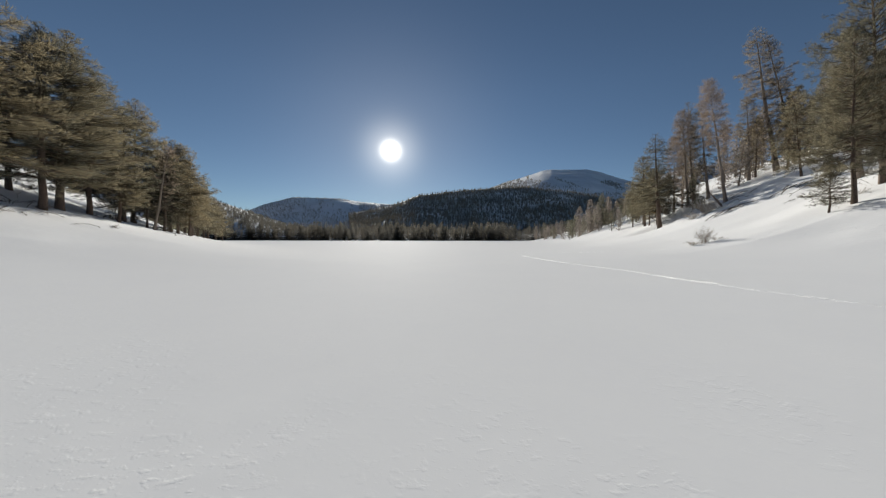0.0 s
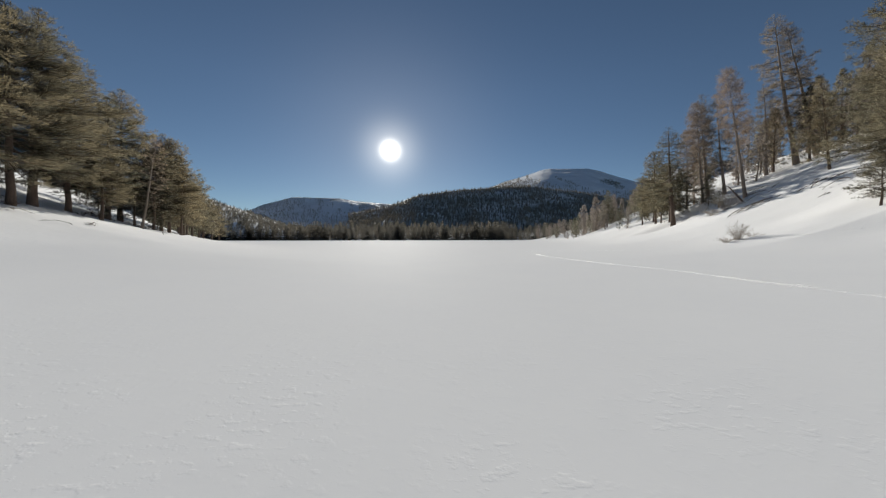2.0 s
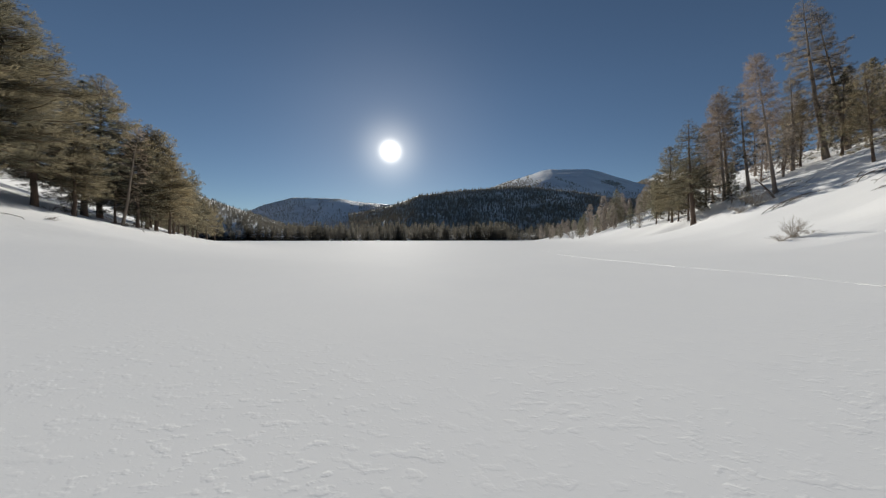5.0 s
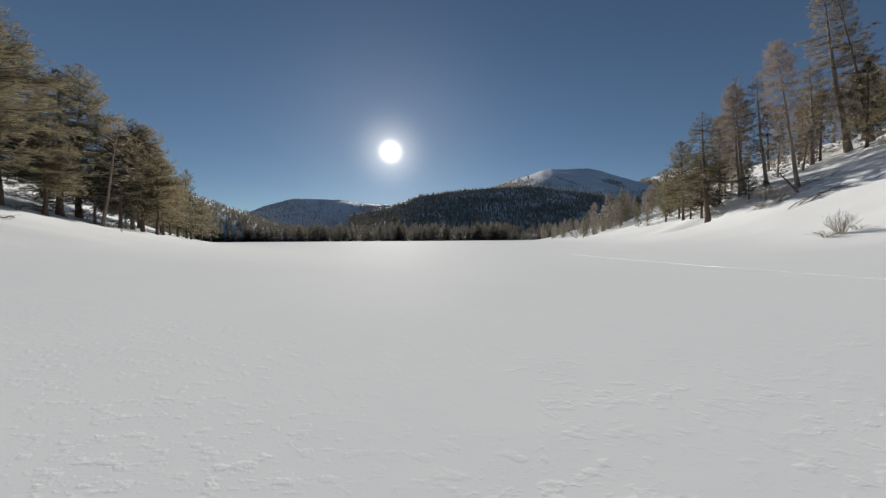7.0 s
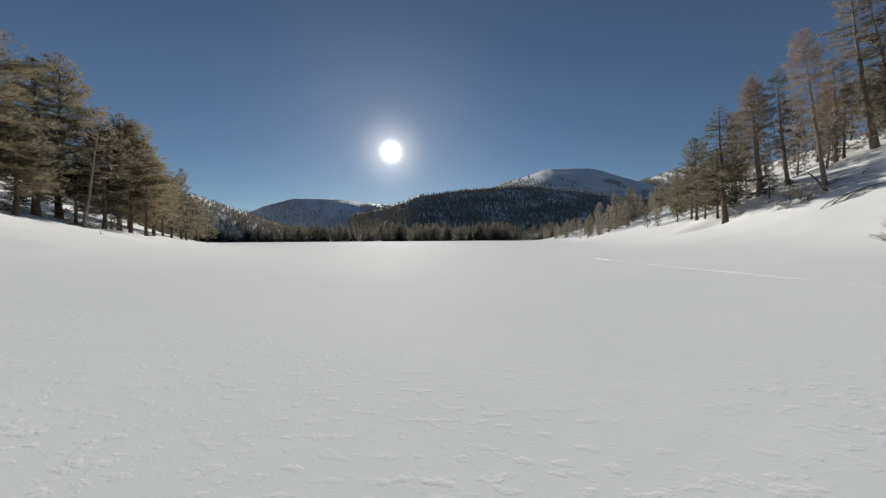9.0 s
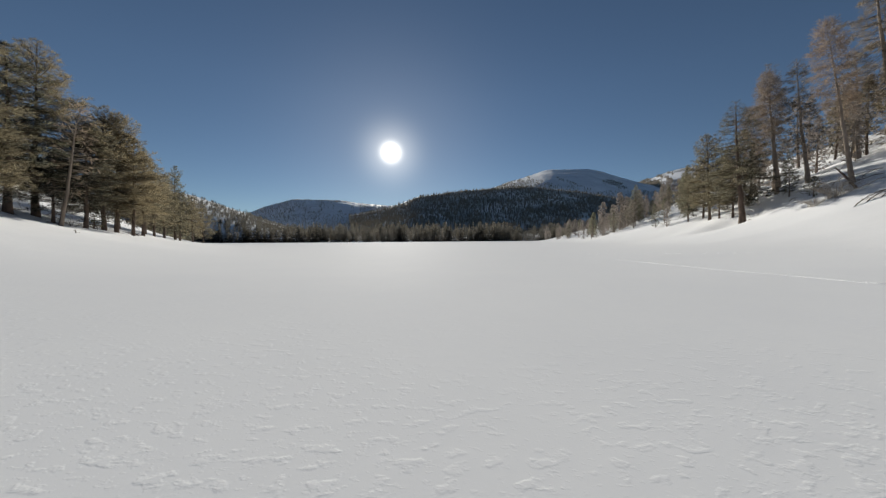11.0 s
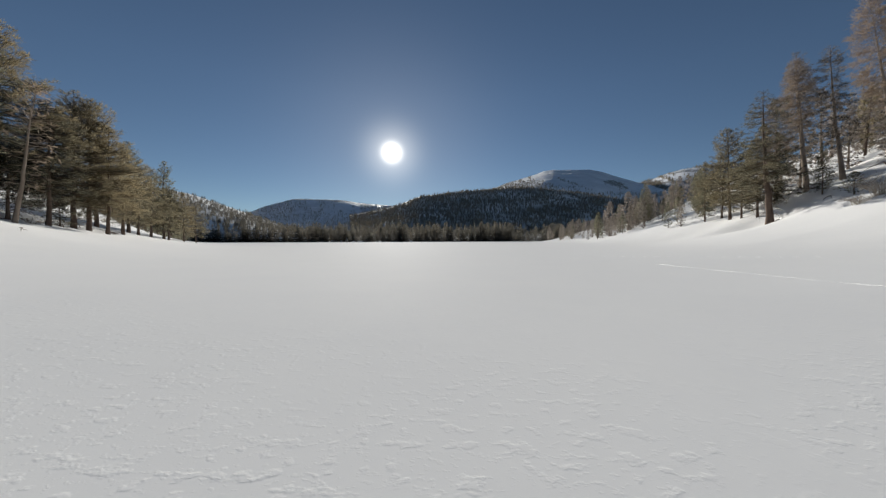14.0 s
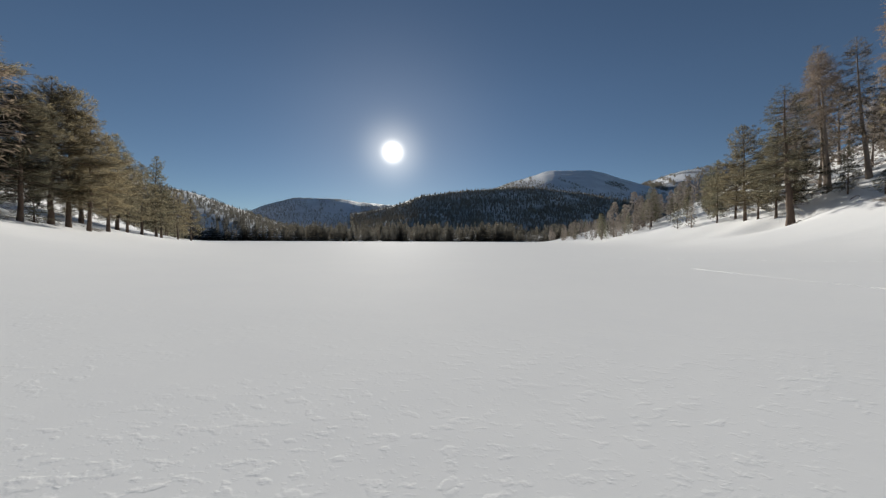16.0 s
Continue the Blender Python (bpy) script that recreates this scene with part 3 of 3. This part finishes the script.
WORDS = {
    "dense": ("pine_tree", "olive-green dense conical pine tree rooted in snow"),
    "fine": ("pine_tree", "olive-green dense conical pine tree rooted in snow"),
    "open": ("pine_tree", "tall open-crowned pine tree with drooping branches on snowy bank"),
    "dark": ("pine_tree", "dark green conical pine tree on the snowy bank"),
    "back": ("pine_tree", "olive-green pine tree standing deeper in the bank's wood"),
    "backdark": ("pine_tree", "dark green pine tree standing deeper in the wood"),
    "backlarch": ("larch_tree", "bare grey-brown larch among pines on the bank"),
    "bare": ("dead_tree", "bare pale leaning dead tree between dark pines"),
    "old": ("pine_tree", "old thick-trunked pine with a thin grey-brown dying top"),
    "larch": ("larch_tree", "tall bare larch with pale trunk and brown twigs"),
}
turns = random.Random(12)


def tree(kind, x, y, H, group, top=(0, 0), width=1.0, pick=None, label=""):
    """A tree at (x, y), H high, whose top stands off its foot by top."""
    keys = [k for k in VARIANTS if k[0] == kind]
    key = keys[pick % len(keys)] if pick is not None else turns.choice(keys)
    base_h, *meshes = VARIANTS[key]
    name, words = WORDS[kind]
    root = tagged(new(name), label or words, "tree", group)
    s = H / base_h
    lean = Euler((-math.atan2(top[1], H), math.atan2(top[0], H), 0)).to_matrix().to_4x4()
    root.matrix_world = Matrix.Translation((x, y, float(height(x, y)) - 0.05)) @ lean @ pose(0, 0, 0, 0, 0, turns.uniform(0, 360)) @ Matrix.Diagonal((s * width, s * width, s, 1))
    for part_name, me in zip(("trunk", "crown"), meshes):
        part(part_name, me, root)
    return root


WEST, EAST = "pines along the west bank", "trees along the east bank"
for kind, x, y, H, top, w in (
        ("fine", -30.5, 18.8, 16.0, (0.6, 0), 1.0), ("fine", -33.1, 25.7, 15.0, (0.5, 0), 1.0), ("fine", -34.8, 28.3, 16.2, (0.9, 0.2), 1.05), ("dense", -41, 29.5, 13, (0, 0), 1.0),
        ("fine", -36.7, 32.4, 14.0, (0.6, 0), 0.95), ("dark", -39.5, 38.6, 14.0, (0.5, 0), 1.15), ("fine", -41.5, 42.0, 16.5, (0.7, 0), 0.98), ("bare", -37.4, 40.5, 10.8, (2.2, 0), 1.0), ("dense", -35.9, 34.6, 8.4, (0.3, 0), 1.15),
        ("dense", -39.2, 41.4, 7.5, (0.3, 0), 1.0), ("fine", -39.3, 44.1, 11.2, (0.5, 0), 0.95), ("fine", -42.2, 48.5, 14.2, (0.6, 0), 0.95), ("dense", -42.5, 50.2, 14.2, (0.6, 0), 0.9), ("dense", -41.4, 51.1, 12.0, (0.5, 0), 0.9),
        ("dense", -46.4, 57.6, 12, (0.4, 0), 1.0), ("dark", -52, 59.5, 14.5, (0.4, 0), 1.0), ("dark", -55.6, 67.5, 15.0, (0.4, 0), 0.95), ("dense", -53.5, 67, 11, (0.4, 0), 1.0),
        ("dense", -58, 74, 12.5, (0.4, 0), 1.0), ("dark", -61.4, 80.5, 16, (0.3, 0), 0.85), ("dense", -60.4, 80.5, 11, (0.2, 0), 1.1), ("dense", -66, 91, 11.5, (0, 0), 1.0), ("dense", -71, 101, 11, (0, 0), 1.0)):
    tree(kind, x, y, H, WEST, top, w * (1.14 if kind in ("fine", "dense", "dark") else 1.0))
for kind, x, y, H, top, w in (
        ("fine", 33.4, 24.8, 13.5, (-0.5, 0), 0.85), ("fine", 38, 26.5, 19, (-1.2, 0.5), 0.85), ("open", 42, 31, 15, (-1.4, 0.5), 1.1),
        ("dense", 48.6, 42, 11.5, (-1, 0.5), 0.85), ("open", 60.0, 56, 25.5, (-4.6, 0), 1.0), ("open", 62.4, 55.2, 22.5, (-6.4, 0), 0.9), ("open", 57.5, 58.5, 16, (-1.0, 0), 1.0),
        ("larch", 45.3, 49.6, 19.8, (-2.5, 1), 0.9), ("dark", 46, 57, 6.6, (-0.2, 0), 0.8), ("old", 41.5, 59.2, 18.4, (-0.9, 0.4), 1.0), ("dense", 43.6, 63.0, 11.5, (-0.4, 0), 0.95), ("larch", 48.4, 65.0, 15.5, (-0.4, 0), 1.0),
        ("dense", 45.2, 69.3, 15.2, (-0.8, 0), 1.0), ("dense", 44.0, 66.0, 8.5, (0, 0), 1.1), ("dense", 47.5, 73.5, 11, (0, 0), 1.05), ("open", 51.6, 63.8, 20.5, (-1, 1), 0.95), ("larch", 47.6, 60.2, 18.5, (-1, 1), 1.0), ("open", 49.2, 57.5, 18.0, (-1, 1), 0.9),
        ("dark", 46.8, 76.4, 11.5, (-0.2, 0), 0.85), ("dark", 55.5, 88.6, 10, (0, 0), 0.9), ("dense", 53, 84, 8.5, (0, 0), 0.9),
        ("dark", 53.5, 105, 12, (0, 0), 1.0), ("backlarch", 53.5, 113, 12, (0, 0), 1.2), ("backlarch", 58.4, 133.5, 13, (0, 0), 1.1)):
    tree(kind, x, y, H, EAST, top, w)


def thicket(kinds, count, ys, offs, Hs, group, side, seed):
    """Trees at random behind the first row of a bank, no two too close."""
    rr = random.Random(seed)
    done, tries = [], 0
    while len(done) < count and tries < 4000:
        tries += 1
        y = rr.uniform(*ys)
        x = (np.interp(y, RIGHT_Y, RIGHT_X) + rr.uniform(*offs)) if side > 0 else -(np.interp(y, LEFT_Y, LEFT_X) + rr.uniform(*offs))
        if all((x - a) ** 2 + (y - b) ** 2 > 14 for a, b in done):
            done.append((x, y))
            tree(rr.choice(kinds), x, y, rr.uniform(*Hs), group, (rr.uniform(-0.5, 0.5), rr.uniform(-0.5, 0.5)))


thicket(("back", "back", "backdark"), 14, (8, 98), (34, 60), (9, 13), WEST, -1, 1)
thicket(("back", "backdark", "backdark"), 38, (104, 300), (3, 34), (10, 16), WEST, -1, 7)
thicket(("backlarch", "back", "backlarch"), 30, (56, 82), (17, 58), (8, 15), EAST, 1, 2)
thicket(("backlarch", "back", "backlarch"), 26, (36, 60), (26, 58), (9, 15), EAST, 1, 12)
thicket(("backlarch", "backlarch", "backlarch", "backdark"), 56, (108, 295), (1, 30), (6, 11), EAST, 1, 3)
thicket(("backdark", "backlarch", "backlarch"), 34, (112, 300), (0, 16), (5, 9), EAST, 1, 15)
thicket(("backdark", "back", "backlarch"), 24, (80, 122), (5, 24), (5.5, 8.5), EAST, 1, 9)


# ---- the wood on the far shore ----
def far_pine(seed, R):
    """A far pine of unit height: a slim spire of ragged whorls."""
    r = np.random.default_rng(seed)
    v, f = [], []
    for z in np.concatenate([np.linspace(0.04, 0.88, 8), [0.97]]):
        reach = R * (1 - z) + 0.012
        for a in r.uniform(0, math.tau, 5):
            k, L = len(v), reach * r.uniform(0.6, 1.25)
            c, s, w = math.cos(a), math.sin(a), 0.3 * L + 0.012
            top = z + r.uniform(0.05, 0.13)
            v += [(0, 0, top), (L * 0.6 * c - w * s, L * 0.6 * s + w * c, z + 0.01), (L * c, L * s, z + r.uniform(-0.04, 0.03)), (L * 0.6 * c + w * s, L * 0.6 * s - w * c, z + 0.01)]
            f.append((k, k + 1, k + 2, k + 3))
    return np.array(v), np.array(f)


def far_bare(seed):
    """A far leafless tree of unit height: a stem and a haze of thin upswept twigs."""
    r = np.random.default_rng(seed)
    v, f = [(-0.012, 0, 0), (0.012, 0, 0), (0.004, 0, 1), (-0.004, 0, 1), (0, -0.012, 0), (0, 0.012, 0), (0, 0.004, 1), (0, -0.004, 1)], [(0, 1, 2, 3), (4, 5, 6, 7)]
    for z in r.uniform(0.15, 0.85, 34):
        a, L, k = r.uniform(0, math.tau), 0.2 * (1.05 - z) * r.uniform(0.6, 1.3), len(v)
        c, s, rise = math.cos(a), math.sin(a), r.uniform(0.04, 0.16)
        v += [(0, 0, z), (0.6 * L * c - 0.012 * s, 0.6 * L * s + 0.012 * c, z + 0.6 * rise), (L * c, L * s, z + rise), (0.6 * L * c + 0.012 * s, 0.6 * L * s - 0.012 * c, z + 0.6 * rise - 0.02)]
        f.append((k, k + 1, k + 2, k + 3))
    return np.array(v), np.array(f)


far_y = np.concatenate([rng.uniform(311.5, 330, 620), rng.uniform(330, 640, 1900)])
far_x = rng.uniform(-0.95, 0.42, len(far_y)) * far_y
keep = (far_x > -np.interp(far_y, LEFT_Y, LEFT_X) - 80) & (far_x < np.interp(far_y, RIGHT_Y, RIGHT_X) + 60)
far_places = np.stack([far_x, far_y, height(far_x, far_y)], 1)[keep]
rng.shuffle(far_places)
clump = fractal(far_places[:, 0] / 16, far_places[:, 1] / 30, 61, 3) + rng.uniform(-0.15, 0.15, len(far_places))
for k, (low, high, lo, hi) in enumerate(((0.0, 0.42, 5, 10), (0.42, 0.55, 7, 14), (0.55, 2.0, 10, 20))):
    places = far_places[(clump >= low) & (clump < high)]
    cut = len(places) * 3 // 4
    forest("far_shore_wood", places[:cut], lo, hi, "dark pine wood along the far shore", far_pine(200 + k, 0.3 - 0.035 * k), SHORE_WOOD, (1.4, 2.6))
    forest("far_bare_wood", places[cut:], lo, hi * 0.9, "leafless grey-brown trees among the far pines", far_bare(210 + k), BARE_WOOD, (0.9, 1.5))


forest("hill_foot_wood", on_slope(slope_hill, 900, (0, 57), lambda P, i: (P[:, 0] / P[:, 1] > -0.95) & ((i < 12) | (P[:, 0] / P[:, 1] > -0.63))), 5, 10, "dark pine wood at the foot of the snowy hillside", far_pine(240, 0.28), SHORE_WOOD, (1.3, 2.2))


# ---- shrubs and dead wood ----
def shrub(name, x, y, tall, wide, stems, droop, label, seed, group="", mat=None):
    """A leafless shrub of thin forked stems."""
    r = np.random.default_rng(seed)
    pieces = []
    for _ in range(stems):
        a, out_r = r.uniform(0, math.tau), wide * r.uniform(0.15, 1.0)
        h = tall * r.uniform(0.5, 1.0) * (1.1 - 0.5 * out_r / wide)
        q = np.linspace(0, 1, 6)
        foot = np.array([math.cos(a), math.sin(a), 0]) * r.uniform(0, 0.35 * wide)
        pts = np.column_stack([foot[0] + math.cos(a) * out_r * q ** 1.3, foot[1] + math.sin(a) * out_r * q ** 1.3, h * (q - droop * q ** 2.5)])
        pts[:, :2] += np.cumsum(r.normal(0, 0.025 * wide, (6, 2)), 0) * q[:, None]
        pts[0, 2] = -0.15
        pieces.append(tube(pts, 0.010 * (1 - 0.75 * q) + 0.003, 4))
        for _ in range(3):
            k = int(r.integers(2, 5))
            d = r.normal(0, 0.5, 3) + np.array([math.cos(a) * 0.4, math.sin(a) * 0.4, 0.6 - droop])
            pieces.append(tube(np.stack([pts[k], pts[k] + d * 0.3 * tall * r.uniform(0.4, 1)]), (0.007, 0.003), 3))
    ob = new(name, np_mesh(name, *merge(pieces), mat or DRY))
    ob.location = (x, y, float(height(x, y)))
    return tagged(ob, label, "shrub", group)


shrub("shrub", 24.7, 28.7, 1.9, 0.85, 46, 0.12, "leafless grey-brown shrub poking out of the snow", 1)
shrub("shrub", 23.4, 28.3, 0.9, 0.9, 26, 0.35, "low leafless twigs half buried in the snow", 2)
shrub("shrub", 25.9, 28.6, 0.6, 1.0, 15, 0.5, "sparse dry twigs bent over the snow", 3)
shrub("dead_bush", 40.8, 47.6, 4.2, 2.3, 120, 0.5, "tangled bare bush with drooping brown branches", 4)
shrub("dead_bush", 38.9, 47.9, 2.2, 1.6, 50, 0.6, "low tangle of bare brown branches on snow", 5)


def snag(x, y, length, azimuth, rise, label):
    """A broken dead stem that leans out of the snow, with a few stubs."""
    r = np.random.default_rng(int(abs(x) * 10))
    q = np.linspace(0, 1, 8)
    d = np.array([math.cos(radians(azimuth)) * math.cos(radians(rise)), math.sin(radians(azimuth)) * math.cos(radians(rise)), math.sin(radians(rise))])
    pts = np.outer(q * length - 0.4, d)
    pts[:, 2] += 0.12 * np.sin(q * 3)
    pieces = [tube(pts, 0.16 * (1 - 0.65 * q), 8)]
    for k in range(2, 8):
        e = d * 0.4 + r.normal(0, 0.6, 3)
        pieces.append(tube(np.stack([pts[k], pts[k] + e * 0.7, pts[k] + e * 1.1 + np.array([0, 0, -0.25])]), (0.035, 0.02, 0.008), 4))
    ob = new("dead_tree", np_mesh("dead_tree", *merge(pieces), PINE_BARK, True))
    ob.location = (x, y, float(height(x, y)))
    return tagged(ob, label, "dead tree")


snag(42.6, 47.2, 3.4, 170, 50, "broken dark dead trunk leaning out of the snow")
for k, (x, y, tall, wide) in enumerate(((-30.5, 21.2, 0.9, 0.8), (-32.8, 25.4, 0.7, 0.9), (-36.2, 33.0, 0.8, 1.0), (-37.4, 35.4, 0.6, 0.8), (-38.6, 42.3, 0.9, 0.9), (-33.5, 24.0, 0.6, 1.1), (-43.0, 53.5, 0.9, 0.9), (-40.2, 46.0, 0.7, 0.8))):
    shrub("shrub", x, y, tall, wide, 16, 0.4, "low bare brown undergrowth beneath the pines", 20 + k, "undergrowth under the pines", PINE_BARK)
for k, (x, y, tall, wide) in enumerate(((40.3, 57.6, 0.5, 0.5), (36.0, 26.4, 0.8, 0.9), (34.2, 27.3, 0.7, 0.8), (50.4, 59.0, 1.6, 1.0))):
    shrub("shrub", x, y, tall, wide, 18, 0.35, "small dry twigs sticking out of the snowy bank", 40 + k, "", DRY)


def fallen_branch(x, y, length, azimuth, bow, label, seed, mat=None, thick=0.03, group="fallen branches on the snow"):
    """A dead branch that lies on the snow, or arches over it by bow metres, with side twigs."""
    r = np.random.default_rng(seed)
    q = np.linspace(0, 1, 9)
    c, sn = math.cos(radians(azimuth)), math.sin(radians(azimuth))
    bend = r.uniform(-0.25, 0.25) * length
    px = x + c * length * q - sn * bend * np.sin(q * math.pi)
    py = y + sn * length * q + c * bend * np.sin(q * math.pi)
    lift = bow * np.sin(q * math.pi) + r.uniform(0, 0.06, 9) + 0.02
    pts = np.column_stack([px - x, py - y, height(px, py) + lift - float(height(x, y))])
    pts[0, 2] -= 0.12
    pieces = [tube(pts, thick * (1 - 0.75 * q), 5)]
    for _ in range(int(5 + 3 * length)):
        k, f = int(r.integers(1, 8)), r.uniform(0, 1)
        p = pts[k] * (1 - f) + pts[k + 1] * f
        side = r.choice((-1, 1)) * r.uniform(0.4, 1.2)
        d = np.array([c * math.cos(side) - sn * math.sin(side), sn * math.cos(side) + c * math.sin(side), r.uniform(-0.05, 0.5)])
        L = length * r.uniform(0.1, 0.28)
        pieces.append(tube(np.stack([p, p + d * L * 0.6, p + d * L + np.array([0, 0, -0.25 * L])]), (thick * 0.45, thick * 0.3, 0.003), 3))
    ob = new("fallen_branch", np_mesh("fallen_branch", *merge(pieces), mat or PINE_BARK))
    ob.location = (x, y, float(height(x, y)))
    return tagged(ob, label, "branch", group)


litter = random.Random(31)
for k in range(34):
    y = litter.uniform(16, 58)
    x = -float(np.interp(y, SHORE_Y, LEFT_SHORE)) - litter.uniform(13, 23)
    fallen_branch(x, y, litter.uniform(0.8, 2.8), litter.uniform(0, 360), litter.choice((0.0, 0.0, 0.15, 0.4)), "dead brown branch lying on snow under pines", 60 + k, None, litter.uniform(0.018, 0.04))
for k, (x, y, length, turn, bow) in enumerate(((35.8, 42.2, 5.8, -11, 0.25), (37.0, 42.2, 4.6, -8, 0.35), (37.8, 41.8, 3.8, -20, 0.3), (41.6, 39.6, 3.6, -30, 0.2), (42.0, 38.4, 3.2, -5, 0.25), (43.6, 38.2, 2.8, -50, 0.2), (46.5, 47.6, 3.2, 165, 0.2), (49.0, 49.5, 3.4, 190, 0.15), (39.0, 29.5, 2.6, 150, 0.2), (36.6, 28.6, 2.2, 200, 0.25), (43.0, 35.5, 2.6, 170, 0.3))):
    fallen_branch(x, y, length, turn, bow, "dark bent dead branch arching over the snow", 120 + k, None, 0.045)
for k in range(22):
    y = litter.uniform(24, 95)
    x = float(np.interp(y, RIGHT_Y, RIGHT_X)) + litter.uniform(7.5, 17)
    fallen_branch(x, y, litter.uniform(0.8, 2.6), litter.uniform(0, 360), litter.choice((0.0, 0.1, 0.35)), "dead brown branch lying on the snowy bank", 140 + k, None, litter.uniform(0.02, 0.04))
tree("dense", 31.9, 25.2, 3.8, EAST, (0, 0), 1.35, None, "low bushy young pine beside a bigger pine in snow")
for x, y, H in ((43.0, 51.5, 2.6), (-37.6, 35.9, 2.0), (-40.4, 45.9, 2.4)):
    tree("backdark", x, y, H, "", (0, 0), 2.2, None, "young bushy green pine growing from the snow")


# ---- kicked-up snow along the old trails ----
def crumbs(name, way, step, label, seed, size, many=14):
    """Lumps of snow thrown up beside a line of footprints, shaped to make the trail's bright line."""
    r = np.random.default_rng(seed)
    way = np.array(way, dtype=float)
    run = np.concatenate([[0], np.cumsum(np.linalg.norm(np.diff(way, axis=0), axis=1))])
    q = np.arange(0, run[-1], step)
    x, y = np.interp(q, run, way[:, 0]), np.interp(q, run, way[:, 1])
    churn = np.repeat(0.55 + 0.5 * np.interp(q, np.arange(0, run[-1] + 2, 0.8), r.uniform(0, 1.6, len(np.arange(0, run[-1] + 2, 0.8)))), many)[:, None]
    x, y = np.repeat(x, many) + r.normal(0, 0.07, many * len(q)), np.repeat(y, many) + r.normal(0, 0.12, many * len(q))
    a = np.arange(6) * math.tau / 6
    tv = np.concatenate([np.stack([np.cos(a), np.sin(a), 0 * a - 0.3], 1), np.stack([0.6 * np.cos(a + 0.4), 0.6 * np.sin(a + 0.4), 0 * a + 0.45], 1), [[0.1, 0, 0.65]]])
    tf = np.array([(i, (i + 1) % 6, 6 + i) for i in range(6)] + [((i + 1) % 6, 6 + (i + 1) % 6, 6 + i) for i in range(6)] + [(6 + i, 6 + (i + 1) % 6, 12) for i in range(6)])
    # thin plates set broadside to the sun, so light through them brightens the trail
    turn = r.normal(radians(SUN_AZ) * -1, 0.5, (len(x), 1))
    tall, wide, deep = (size * churn * r.uniform(0.4, 1.2, (len(x), 1)) * k for k in (1.0, r.uniform(0.9, 1.9, (len(x), 1)), 0.28))
    vx = x[:, None] + tv[None, :, 0] * wide * np.cos(turn) - tv[None, :, 1] * deep * np.sin(turn)
    vy = y[:, None] + tv[None, :, 0] * wide * np.sin(turn) + tv[None, :, 1] * deep * np.cos(turn)
    v = np.stack([vx, vy, height(x, y)[:, None] + tv[None, :, 2] * tall], -1).reshape(-1, 3)
    f = (tf[None] + (np.arange(len(x)) * len(tv))[:, None, None]).reshape(-1, 3)
    return tagged(new(name, np_mesh(name, v, f, LOOSE_SNOW, True)), label, "snow", kind="stuff")


trail_y = np.arange(2.0, 35.0, 1.0)
crumbs("trail_crumbs", np.stack([trail_x(trail_y), trail_y], 1), 0.17, "kicked-up snow crumbs along a footprint trail", 3, 0.0205)
crumbs("trail_crumbs", ((10.75, 11.4), (10.35, 12.6), (10.3, 14.2)), 0.1, "churned bright snow where a footprint trail was trampled", 7, 0.025)
crumbs("trail_crumbs", ((10.5, 43), (13, 40), (17.5, 33), (22, 28), (27, 22), (31, 14)), 0.8, "kicked-up snow crumbs along a fainter footprint trail", 5, 0.022)


# ---- small things on the far shore ----
# added translucent mounds that stand in for sunlit snow between the far trees
def snow_mound(x, y, wide, tall):
    bm = bmesh.new()
    bmesh.ops.create_icosphere(bm, subdivisions=3, radius=1.0)
    for v in bm.verts:
        k = 1 + 0.3 * (noise.noise(v.co * 1.7 + Vector((x, y, 0))))
        v.co = Vector((v.co.x * wide * k, v.co.y * wide * 0.45 * k, v.co.z * tall * k))
    me = bpy.data.meshes.new("snow_mound")
    bm.to_mesh(me)
    bm.free()
    me.materials.append(LOOSE_SNOW)
    ob = new("snow_mound", me)
    ob.location = (x, y, float(height(x, y)))
    return tagged(ob, "bright snow mound standing in for a sunlit snow patch", "boulder", "boulders on the far shore")


for x, y, wide, tall in ((-95.7, 312, 1.3, 3.6), (-101, 311, 1.4, 1.8), (-88.6, 311, 1.7, 1.1), (-82.6, 310.5, 2.8, 1.1), (-111.5, 311, 0.9, 1.3), (-64, 311, 1.7, 0.9), (-35, 311, 1.6, 0.9)):
    snow_mound(x, y, wide, tall)
shore_x = rng.uniform(-225, 75, 60)
shore = np.stack([shore_x, 309.5 + rng.uniform(0, 3, 60), height(shore_x, np.full(60, 311.0))], 1)
forest("shore_scrub", shore, 1.0, 3.2, "low dark scrub along the far shoreline", far_pine(230, 0.5), SHORE_WOOD, (0.9, 1.6))
